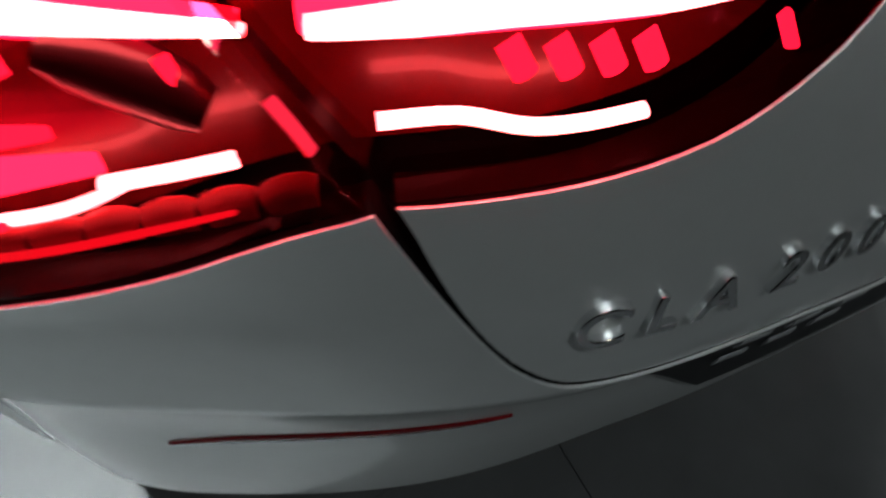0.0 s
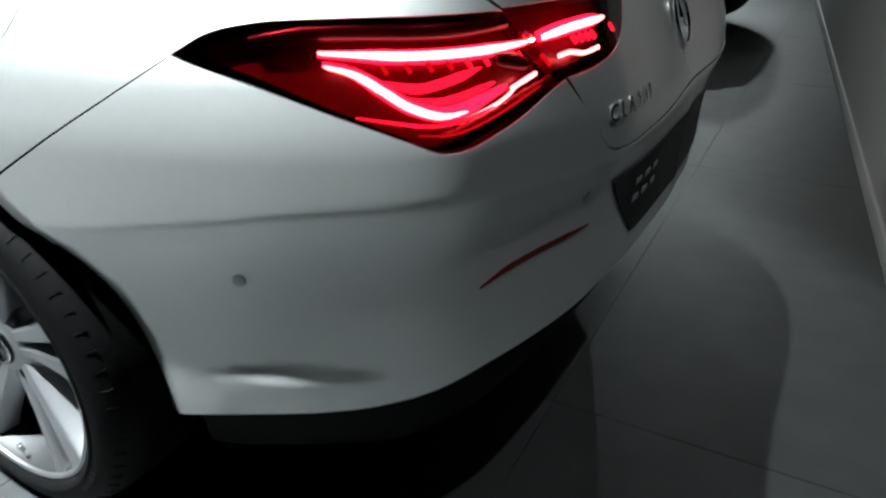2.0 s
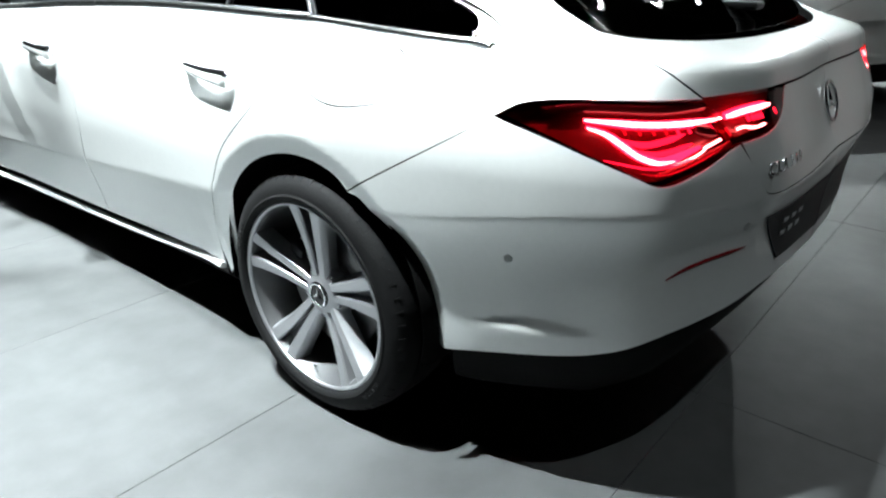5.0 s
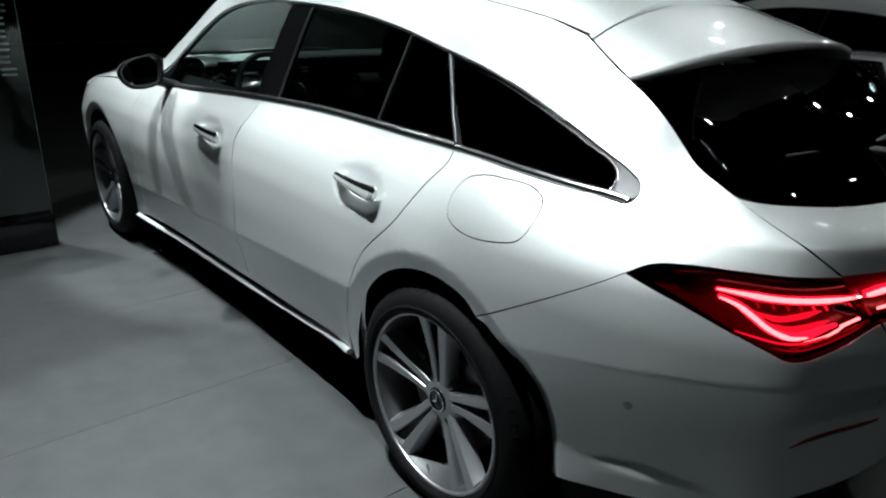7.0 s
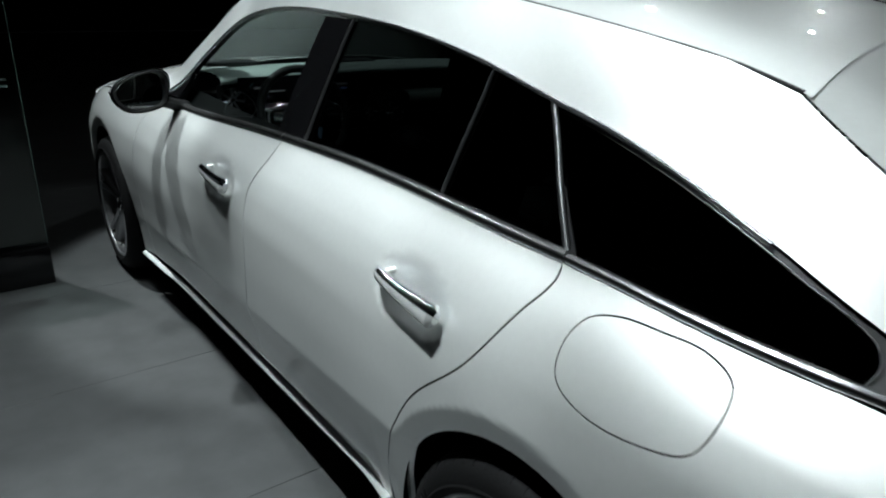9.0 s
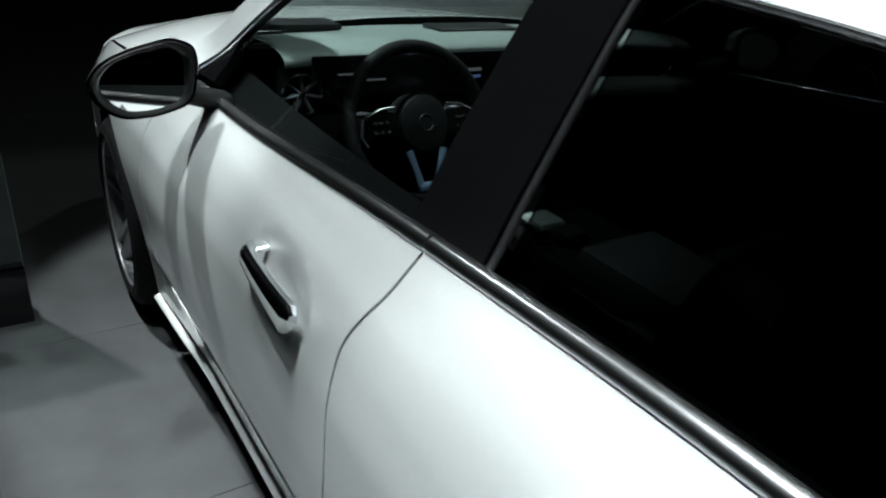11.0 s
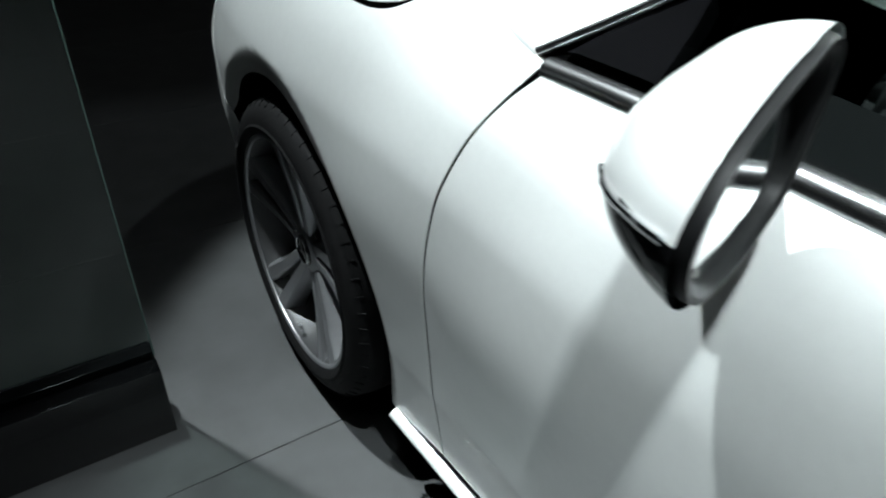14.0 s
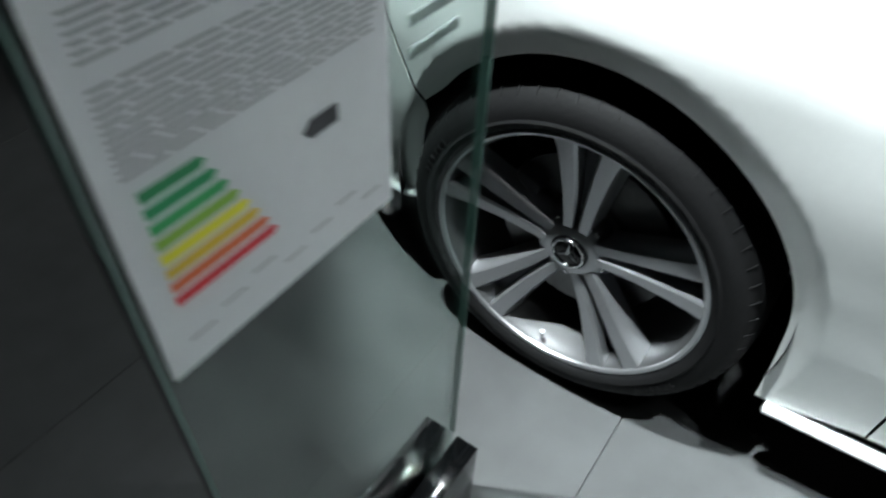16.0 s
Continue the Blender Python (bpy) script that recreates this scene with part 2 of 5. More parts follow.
def piece(xs, ys, ts, x):
    """Cubic through the table at x."""
    x = np.clip(x, xs[0], xs[-1])
    i = np.clip(np.searchsorted(xs, x, side="right") - 1, 0, len(xs) - 2)
    h = xs[i + 1] - xs[i]
    u = (x - xs[i]) / h
    sh = [slice(None)] + [None] * (ys.ndim - 1)
    u, h = u[tuple(sh)] if ys.ndim > 1 else u, h[tuple(sh)] if ys.ndim > 1 else h
    return ((2 * u**3 - 3 * u**2 + 1) * ys[i] + (u**3 - 2 * u**2 + u) * h * ts[i]
            + (3 * u**2 - 2 * u**3) * ys[i + 1] + (u**3 - u**2) * h * ts[i + 1])


def smooth_slopes(xs, ys):
    h = np.diff(xs).reshape([-1] + [1] * (ys.ndim - 1))
    m = np.diff(ys, axis=0) / h
    t = np.zeros_like(ys)
    t[0], t[-1] = m[0], m[-1]
    t[1:-1] = (m[:-1] * h[1:] + m[1:] * h[:-1]) / (h[1:] + h[:-1])
    return t


_o = np.array(OUTLINE[::-1])
_ot = smooth_slopes(_o[:, 0], _o[:, 1:])
_z = np.array(LEVELS)
_st = np.array([s for s, _ in STATIONS[::-1]])
_sec = np.array([p for _, p in STATIONS[::-1]]).T        # level, station
_zt = slopes(_z, _sec)


def table(*pairs):
    """A smooth function through (x, y) pairs."""
    a = np.array(sorted(pairs))
    t = slopes(a[:, 0], a[:, 1])
    return lambda x: piece(a[:, 0], a[:, 1], t, np.atleast_1d(np.asarray(x, float)))


_tuck, _tuck_in, _tuck_hollow = table(*TUCK), table(*TUCK_IN), table(*TUCK_HOLLOW)
_tuck_over = table(*TUCK_OVER)


def skin(s, z, out=0.0, dished=True):
    """The left skin of the body at the station s and the height z, moved outwards by out."""
    s, z = np.broadcast_arrays(np.atleast_1d(np.asarray(s, float)), np.atleast_1d(np.asarray(z, float)))
    p = piece(_o[:, 0], _o[:, 1:], _ot, s)
    cols = piece(_z, _sec, _zt, z)                      # one row a point, one column a station
    i = np.clip(np.searchsorted(_st, s, side="right") - 1, 0, len(_st) - 2)
    n = np.arange(len(s))
    h = _st[i + 1] - _st[i]
    u = np.clip((s - _st[i]) / h, 0, 1)
    tan = smooth_slopes(_st, cols.T).T
    d = ((2 * u**3 - 3 * u**2 + 1) * cols[n, i] + (u**3 - 2 * u**2 + u) * h * tan[n, i]
         + (3 * u**2 - 2 * u**3) * cols[n, i + 1] + (u**3 - u**2) * h * tan[n, i + 1])
    for wy, wz in WHEELS:                               # the folded lip round each wheel arch
        r = np.hypot(s - wy, z - wz)
        k = np.clip((ARCH_R + 0.048 - r) / 0.048, 0, 1)
        d = d + 0.019 * (z < 0.8) * (np.sqrt(k * k + 0.0016) - 0.04)
    k = (_tuck(s) - z) / 0.0035
    k = 0.0035 * np.where(k > 20, k, np.log1p(np.exp(np.minimum(k, 20))))
    door = np.clip((s - 0.15) / 0.3, 0, 1)              # steep under the doors, hollow round the tail
    u = k / _tuck_over(s)
    d = d + _tuck_in(s) * (door * k / 0.33 + (1 - door) * (1 - np.exp(-u))) + (1 - door) * _tuck_hollow(s) * u * np.exp(1 - u)
    for cs, cz, a, b in DISHES if dished else ():
        k = np.clip(1 - ((s - cs) / a) ** 2 - ((z - cz + 0.05 * (cs - s)) / b) ** 2, 0, 1)
        d = d + 0.022 * k ** 1.2 * (1 - 0.6 * np.clip((z - cz) / b, -1, 1))
    rear = np.clip((-0.30 - s) / 0.70, 0, 1)
    front = np.clip((s - 3.2) / 0.8, 0, 1)
    ang = np.pi / 2 * (rear * rear * (3 - 2 * rear)) - np.pi / 2 * (front * front * (3 - 2 * front))
    d = d - out
    return np.stack([-(p[:, 0] - d * np.cos(ang)), p[:, 1] + d * np.sin(ang), z], axis=1)


def skin_normal(s, z, e=0.003):
    s, z = np.atleast_1d(np.asarray(s, float)), np.atleast_1d(np.asarray(z, float))
    n = np.cross(skin(s, z + e) - skin(s, z - e), skin(s + e, z) - skin(s - e, z))
    n = n / (np.linalg.norm(n, axis=1, keepdims=True) + 1e-12)
    mid = np.array([0, 1.2, 0.6])
    return np.where(((skin(s, z) - mid) * n).sum(1, keepdims=True) < 0, -n, n)

# ---------------------------------------------------------------- mesh helpers


def empty(name, m=None):
    ob = new(name)
    ob.empty_display_size = 0.2
    if m is not None:
        ob.matrix_world = m
    return ob


def place(ob, parent):
    if parent is not None:
        ob.parent = parent
    return ob


def part(name, bm, mat, parent=None, label="", flat=False):
    """Links a bmesh as one mesh object under a thing or a part."""
    me = bpy.data.meshes.new(name)
    bmesh.ops.recalc_face_normals(bm, faces=bm.faces)
    bm.to_mesh(me)
    bm.free()
    me.materials.append(mat)
    if not flat:
        for p in me.polygons:
            p.use_smooth = True
        me.set_sharp_from_angle(angle=radians(35))
    ob = place(new(name, me), parent)
    if label:
        ob["label"] = label
    return ob


def mesh(name, verts, faces, mat, parent=None, label="", normals=None):
    me = bpy.data.meshes.new(name)
    me.from_pydata([tuple(v) for v in verts], [], faces)
    me.update()
    for p in me.polygons:
        p.use_smooth = True
    if normals is not None:
        me.normals_split_custom_set_from_vertices([tuple(n) for n in normals])
    me.materials.append(mat)
    ob = place(new(name, me), parent)
    if label:
        ob["label"] = label
    return ob


def box(bm, lo, hi, bevel=0.0, m=None, seg=2):
    """A box from corner to corner, with rounded edges."""
    g = bmesh.ops.create_cube(bm, size=1)
    vs = g["verts"]
    mid = [(a + b) / 2 for a, b in zip(lo, hi)]
    for v in vs:
        v.co = Vector([c + p * (b - a) for c, p, a, b in zip(mid, v.co, lo, hi)])
    if bevel:
        es = list({e for v in vs for e in v.link_edges})
        r = bmesh.ops.bevel(bm, geom=es, offset=bevel, segments=seg, affect="EDGES", profile=0.5)
        vs = list({v for f in r["faces"] for v in f.verts} | {v for v in vs if v.is_valid})
    if m is not None:
        bmesh.ops.transform(bm, matrix=m, verts=[v for v in vs if v.is_valid])
    return vs


def lathe(bm, profile, steps=64, axis="x"):
    """Turns a profile of (along, radius) about an axis; profile runs once."""
    rings = []
    for i in range(steps):
        a = 2 * math.pi * i / steps
        ring = []
        for p, r in profile:
            c = (p, r * math.cos(a), r * math.sin(a)) if axis == "x" else (r * math.cos(a), r * math.sin(a), p) if axis == "z" else (r * math.cos(a), p, r * math.sin(a))
            ring.append(bm.verts.new(c))
        rings.append(ring)
    for i in range(steps):
        a, b = rings[i], rings[(i + 1) % steps]
        for j in range(len(profile) - 1):
            bm.faces.new((a[j], a[j + 1], b[j + 1], b[j]))
    return [v for r in rings for v in r]


def tube(bm, points, radius, sides=8, closed=False, flat=1.0, up=(0, 0, 1)):
    """A round or flattened bar along points; radius may be a list."""
    pts = [Vector(p) for p in points]
    n = len(pts)
    rings = []
    for i, p in enumerate(pts):
        a = pts[(i - 1) % n] if closed or i else pts[0]
        b = pts[(i + 1) % n] if closed or i < n - 1 else pts[-1]
        d = (b - a).normalized()
        x = d.cross(Vector(up))
        x = x.normalized() if x.length > 1e-5 else d.orthogonal().normalized()
        y = x.cross(d).normalized()
        r = radius[i] if isinstance(radius, (list, tuple)) else radius
        rings.append([bm.verts.new(p + x * r * math.cos(2 * math.pi * k / sides) + y * r * flat * math.sin(2 * math.pi * k / sides)) for k in range(sides)])
    for i in range(n if closed else n - 1):
        a, b = rings[i], rings[(i + 1) % n]
        for k in range(sides):
            bm.faces.new((a[k], a[(k + 1) % sides], b[(k + 1) % sides], b[k]))
    if not closed:
        bm.faces.new(rings[0][::-1])
        bm.faces.new(rings[-1])


def arc(wheel, r, a0, a1, n=14):
    """Points round a wheel's axle, by degrees from the front, upwards."""
    wy, wz = WHEELS[wheel]
    return [(wy + r * math.cos(radians(a)), wz + r * math.sin(radians(a))) for a in np.linspace(a0, a1, n)]


def dense(ctrl, step=0.012, closed=True):
    """A polyline through control points, smooth but at those marked with a third value."""
    pts = [tuple(c[:2]) for c in ctrl]
    sharp = [len(c) > 2 for c in ctrl]
    n, out = len(pts), []
    for i in range(n if closed else n - 1):
        p0, p1, p2, p3 = (np.array(pts[j % n]) if closed else np.array(pts[min(max(j, 0), n - 1)]) for j in (i - 1, i, i + 1, i + 2))
        d = np.linalg.norm(p2 - p1)
        k = max(1, int(math.ceil(d / step)))
        d0, d2 = max(np.linalg.norm(p1 - p0), 1e-9), max(np.linalg.norm(p3 - p2), 1e-9)
        m1 = (p2 - p1) if sharp[i] else ((p1 - p0) / d0 * d + (p2 - p1)) / 2
        m2 = (p2 - p1) if sharp[(i + 1) % n] else ((p3 - p2) / d2 * d + (p2 - p1)) / 2
        for u in np.arange(k) / k:
            out.append((2 * u**3 - 3 * u**2 + 1) * p1 + (u**3 - 2 * u**2 + u) * m1 + (3 * u**2 - 2 * u**3) * p2 + (u**3 - u**2) * m2)
    if not closed:
        out.append(np.array(pts[-1]))
    return np.array(out)


def inside(poly, q):
    x, y = q[:, 0], q[:, 1]
    c = np.zeros(len(q), bool)
    for (x0, y0), (x1, y1) in zip(poly, np.roll(poly, -1, axis=0)):
        c ^= ((y0 > y) != (y1 > y)) & (x < (x1 - x0) * (y - y0) / (y1 - y0 + 1e-12) + x0)
    return c


def inset(poly, g):
    """Moves a closed polyline inwards."""
    area = 0.5 * np.sum(poly[:, 0] * np.roll(poly[:, 1], -1) - np.roll(poly[:, 0], -1) * poly[:, 1])
    t = np.roll(poly, -1, axis=0) - np.roll(poly, 1, axis=0)
    t /= np.linalg.norm(t, axis=1, keepdims=True) + 1e-9
    n = np.stack([-t[:, 1], t[:, 0]], 1) * (1 if area > 0 else -1)
    return poly + n * g


def fill(poly, step, holes=()):
    """Triangles that fill a closed polyline but for its holes: points and faces."""
    lo, hi = poly.min(0), poly.max(0)
    gx, gy = np.meshgrid(np.arange(lo[0] + step / 2, hi[0], step), np.arange(lo[1] + step / 2, hi[1], step))
    gx[1::2] += step / 2
    q = np.stack([gx.ravel(), gy.ravel()], 1)
    q = q[inside(poly, q)]
    rim = np.concatenate([poly, *holes])
    for hole in holes:
        q = q[~inside(hole, q)]
    if len(q):
        near = np.min(np.linalg.norm(q[:, None, :] - rim[None, :, :], axis=2), axis=1)
        q = q[near > 0.55 * step]
    allp = np.concatenate([rim, q]) if len(q) else rim
    n = len(poly)
    edges = [(i, (i + 1) % n) for i in range(n)]
    for hole in holes:
        edges += [(n + i, n + (i + 1) % len(hole)) for i in range(len(hole))]
        n += len(hole)
    n = len(poly)
    vs, _, fs, *_ = delaunay_2d_cdt([Vector(p) for p in allp], edges, [], 0, 1e-7)
    vs = np.array([tuple(v) for v in vs])
    f = np.array([tuple(t) for t in fs])
    a, b, c3 = vs[f[:, 0]], vs[f[:, 1]], vs[f[:, 2]]
    area = np.abs((b[:, 0] - a[:, 0]) * (c3[:, 1] - a[:, 1]) - (b[:, 1] - a[:, 1]) * (c3[:, 0] - a[:, 0]))
    keep = (area > 1e-10) & inside(poly, (a + b + c3) / 3)
    for hole in holes:
        keep &= ~inside(hole, (a + b + c3) / 3)
    tri = [tuple(int(i) for i in t) for t in f[keep]]
    return vs, tri


def panel(name, ctrl, mat, parent, label="", out=0.0, step=0.02, gap=0.0027, depth=0.022, sides=(0,), shape=None, dens=0.012, surface=None, surface_normal=None, holes=()):
    """A sheet of the body cut to a closed outline on the skin, with edges folded inwards. sides: 0 left, 1 right (mirrored)."""
    sk, skn = surface or (lambda a, b: skin(a, b, out)), surface_normal or skin_normal
    poly = inset(dense(ctrl, dens), gap)
    vs, tri = fill(poly, step, [dense(h, dens) for h in holes])
    co, no = sk(vs[:, 0], vs[:, 1]), skn(vs[:, 0], vs[:, 1])
    if shape is not None:
        co, no = shape(vs, co, no)
    verts, loops, faces, dark = [], [], [], []
    count = {}
    for f in tri:
        for i in range(3):
            e = (f[i], f[(i + 1) % 3])
            count[e] = count.get(e, 0) + 1
    edge = [e for e in count if (e[1], e[0]) not in count]
    hem = min(0.0018, depth * 0.5)
    for side in sides:
        sg = np.array([-1.0 if side else 1.0, 1, 1])
        base = len(verts)
        c, n = co * sg, no * sg
        verts += list(c)
        f0 = tri[0]
        right_way = np.dot(np.cross(c[f0[1]] - c[f0[0]], c[f0[2]] - c[f0[0]]), n[f0[0]]) > 0
        for f in tri:
            f = f if right_way else f[::-1]
            faces.append(tuple(base + i for i in f))
            loops += [n[i] for i in f]
        below = {}
        if depth > 0:
            for i in {i for e in edge for i in e}:        # two rings of points under the rim
                below[i] = len(verts)
                verts += [c[i] - n[i] * hem, c[i] - n[i] * depth]
            for a, b in edge:
                s_n = np.cross(c[b] - c[a], n[a])
                s_n /= np.linalg.norm(s_n) + 1e-12
                if not right_way:
                    s_n = -s_n
                ra, rb = n[a] * 0.5 + s_n * 0.5, n[b] * 0.5 + s_n * 0.5
                for q, m in (((base + a, below[a], below[b], base + b), (ra, s_n, s_n, rb)), ((below[a], below[a] + 1, below[b] + 1, below[b]), (s_n,) * 4)):
                    faces.append(q if right_way else q[::-1])
                    loops += list(m if right_way else m[::-1])
                dark.append(len(faces) - 1)
    ob = mesh(name, verts, faces, mat, parent, label)
    if len(ob.data.loops) == len(loops):
        ob.data.normals_split_custom_set([tuple(v / (np.linalg.norm(v) + 1e-12)) for v in loops])
    if mat is PAINT:                                      # inner fold walls blackened, for seals and the shade deep in shut lines
        ob.data.materials.append(SHELL)
        for i in dark:
            ob.data.polygons[i].material_index = 1
    return ob


def trim(name, line, width, proud, mat, parent, label="", base=0.0, side=0, step=0.02, taper=0.0):
    """A rounded strip laid along a line on the skin."""
    p = dense(line, step, closed=False)
    c, n = skin(p[:, 0], p[:, 1], base), skin_normal(p[:, 0], p[:, 1])
    t = np.gradient(c, axis=0)
    t /= np.linalg.norm(t, axis=1, keepdims=True)
    w = np.cross(n, t)
    prof = [(-0.5, -0.3), (-0.5, 0.15), (-0.36, 0.7), (-0.12, 1.0), (0.12, 1.0), (0.36, 0.7), (0.5, 0.15), (0.5, -0.3)]
    k, verts, faces = len(prof), [], []
    for i in range(len(c)):
        u = i / (len(c) - 1)
        f = 1 - taper * (1 - min(1, 4 * min(u, 1 - u) + 0.001))
        verts += [c[i] + w[i] * a * width * f + n[i] * b * proud for a, b in prof]
    if side:
        verts = [v * np.array([-1, 1, 1]) for v in verts]
    for i in range(len(c) - 1):
        faces += [(i * k + j, i * k + j + 1, (i + 1) * k + j + 1, (i + 1) * k + j) for j in range(k - 1)]
    faces += [tuple(range(k)), tuple((len(c) - 1) * k + j for j in range(k))[::-1]]
    bm = bmesh.new()
    bv = [bm.verts.new(v) for v in verts]
    for f in faces:
        bm.faces.new([bv[i] for i in f])
    return part(name, bm, mat, parent, label)


# ---------------------------------------------------------------- hall floor
bm = bmesh.new()
bm.faces.new([bm.verts.new(v) for v in ((-12, -12, -0.004), (14, -12, -0.004), (14, 16, -0.004), (-12, 16, -0.004))])
floor = tagged(part("floor", bm, JOINT, label="grey matt stone hall floor in large slabs"), category="floor", kind="structure")
bm = bmesh.new()
box(bm, (0.0008, 0.0008, -0.02), (1.6392, 0.8192, 0.0), 0.0008, seg=1)
slab = part("slab", bm, FLOOR, floor)
slab.matrix_basis = pose(-1.85, -0.735, 0)
for i in range(-6, 9):
    for j in range(-7, 12):
        if (i, j) != (0, 0):
            o = new("slab", slab.data)
            o.parent = floor
            o.matrix_basis = pose(-1.85 + 1.64 * i, -0.735 + 0.82 * j, 0)

# ---------------------------------------------------------------- the silver wagon: skin
car = tagged(empty("station_wagon"), "silver-white estate car with lit red tail lamps on the hall floor", "car")

BELT = ((2.20, 0.862), (1.70, 0.893), (1.10, 0.930), (0.60, 0.945), (0.08, 0.944), (-0.11, 0.935), (-0.26, 0.927), (-0.41, 0.920))
DLO_TOP = ((-0.415, 0.945), (-0.387, 0.966), (-0.302, 0.996), (-0.186, 1.040), (-0.046, 1.083), (0.111, 1.123), (0.271, 1.154),
           (0.50, 1.198), (0.744, 1.231), (1.02, 1.248), (1.366, 1.245), (1.62, 1.205), (1.85, 1.12), (2.05, 1.00), (2.22, 0.875))
RAIL = ((2.42, 0.905), (2.25, 1.02), (2.02, 1.15), (1.75, 1.262), (1.45, 1.325), (1.05, 1.345), (0.75, 1.335), (0.50, 1.312), (0.31, 1.290), (0.147, 1.268), (0.008, 1.246))
DOOR_FRONT = ((2.19, 0.866), (2.211, 0.829), (2.224, 0.784), (2.229, 0.729), (2.230, 0.668), (2.228, 0.588), (2.226, 0.455), (2.222, 0.225))
DOOR_MID = ((1.094, 0.931), (1.098, 0.875), (1.124, 0.800), (1.120, 0.711), (1.115, 0.589), (1.145, 0.45), (1.17, 0.32), (1.18, 0.235))
DOOR_REAR = ((0.079, 0.944), (0.073, 0.916), (0.096, 0.868), (0.156, 0.762), (0.277, 0.639), (0.345, 0.528), (0.390, 0.432), (0.415, 0.33), (0.42, 0.262))
LAMP_TOP = ((-0.481, 0.812), (-0.520, 0.831), (-0.570, 0.841), (-0.685, 0.846), (-0.780, 0.846), (-0.880, 0.844))
LAMP_LOW = ((-0.481, 0.812), (-0.599, 0.778), (-0.668, 0.749), (-0.727, 0.721), (-0.756, 0.707), (-0.780, 0.707), (-0.820, 0.719), (-0.867, 0.736), (-0.912, 0.756), (-0.939, 0.765))
HOOD_EDGE = ((2.40, 0.902), (2.43, 0.886), (2.484, 0.854), (2.609, 0.846), (2.808, 0.831), (3.05, 0.80), (3.25, 0.75))
BUMPER_EDGE = ((-0.370, 0.293), (-0.555, 0.323), (-0.702, 0.340), (-0.841, 0.372), (-1.014, 0.403), (-1.279, 0.413), (-1.5, 0.414))
GATE_LOW = ((-0.939, 0.765), (-0.964, 0.722), (-0.992, 0.680), (-1.014, 0.662), (-1.060, 0.654), (-1.120, 0.652), (-1.199, 0.654), (-1.5, 0.660))
LAMP_END = ((-1.143, 0.846), (-1.108, 0.807), (-1.062, 0.783), (-1.027, 0.775), (-0.945, 0.766))
FUEL = ((-0.042, 0.908), (-0.123, 0.914), (-0.192, 0.911), (-0.236, 0.891), (-0.245, 0.858), (-0.234, 0.817), (-0.180, 0.798), (-0.068, 0.793), (-0.011, 0.816), (0.003, 0.860), (-0.010, 0.894))
PLATE = ((-1.082, 0.590), (-1.21, 0.458), (-1.5, 0.458), (-1.5, 0.597))
belt_z, dlo_z, rail_z = table(*BELT), table(*DLO_TOP), table(*RAIL)


def c(p):
    return (p[0], p[1], 1)


def ends(line):
    """A line whose two ends are sharp corners."""
    return [c(line[0]), *line[1:-1], c(line[-1])]


def belt_between(y0, y1, n=6):
    return [(y, float(belt_z(y)[0])) for y in np.linspace(y0, y1, n)]


def window(front, rear, low=0.010, top=0.008):
    """The outline of a pane between two leaning edges; each edge is its y at the foot and at the head."""
    n = max(4, int(abs(front[0] - rear[0]) / 0.1))
    a = [(y, float(belt_z(y)[0]) + low) for y in np.linspace(front[0], rear[0], n)]
    b = [(y, float(dlo_z(y)[0]) - top) for y in np.linspace(rear[1], front[1], n)]
    return ends(a) + ends(b)


front_door = ends(belt_between(2.19, 1.094)) + ends(DOOR_MID)[1:] + ends(DOOR_FRONT[::-1])[:-1]
rear_door = ends(belt_between(1.094, 0.079)) + ends(DOOR_REAR)[1:] + ends(DOOR_MID[::-1])[:-1]
fender = [c((2.194, 0.871)), (2.22, 0.8745), (2.33, 0.8945), *ends(HOOD_EDGE), c((3.04, 0.50)), *arc(1, ARCH_R, 30, 178, 20)[1:-1], c((2.386, 0.30)), c((2.38, 0.20)), *ends(DOOR_FRONT[::-1])[:-1]]
nose = [c((3.25, 0.745)), (3.6, 0.69), (3.9, 0.66), c((4.3, 0.65)), c((4.3, 0.22)), (3.8, 0.22), (3.3, 0.23), c((3.085, 0.245)), *arc(1, ARCH_R, -8, 30, 8)[1:-1], c((3.04, 0.495))]
quarter = ([c((0.079, 0.940))] + [(y, z - 0.004) for y, z in belt_between(0.0, -0.38, 4)] + [(-0.405, 0.9150), (-0.424, 0.9195), (-0.433, 0.9330), (-0.422, 0.9500)] + list(DLO_TOP[1:-1]) + [c(DLO_TOP[-1])]
           + [c((2.33, 0.895)), c(RAIL[0])] + list(RAIL[1:-1]) + [c(RAIL[-1]), c((-0.12, 1.213)), (-0.266, 1.136), (-0.469, 1.038), (-0.737, 0.953), (-0.785, 0.924), (-0.814, 0.898)]
           + [c((-0.880, 0.845))] + list(LAMP_TOP[::-1])[1:-1] + [c((-0.482, 0.812)), c((-0.154, 0.620))]
           + arc(0, ARCH_R, 117, 5, 18)[1:-1] + [c((0.343, 0.30)), c((0.40, 0.245))] + ends(DOOR_REAR[::-1])[1:-1])
bumper = ([c((-0.154, 0.618)), *ends(LAMP_LOW)] + list(GATE_LOW[1:-1]) + [c(GATE_LOW[-1])] + ends(BUMPER_EDGE[::-1]) + arc(0, ARCH_R, 188, 117, 12)[1:-1])
lip = [c((-0.880, 0.846)), (-0.814, 0.898), (-0.785, 0.924), c((-0.737, 0.952)), (-0.86, 0.941), (-0.960, 0.933), (-1.08, 0.925), (-1.24, 0.921), c((-1.5, 0.920)), c((-1.5, 0.847)), (-1.143, 0.848), (-0.954, 0.848)]
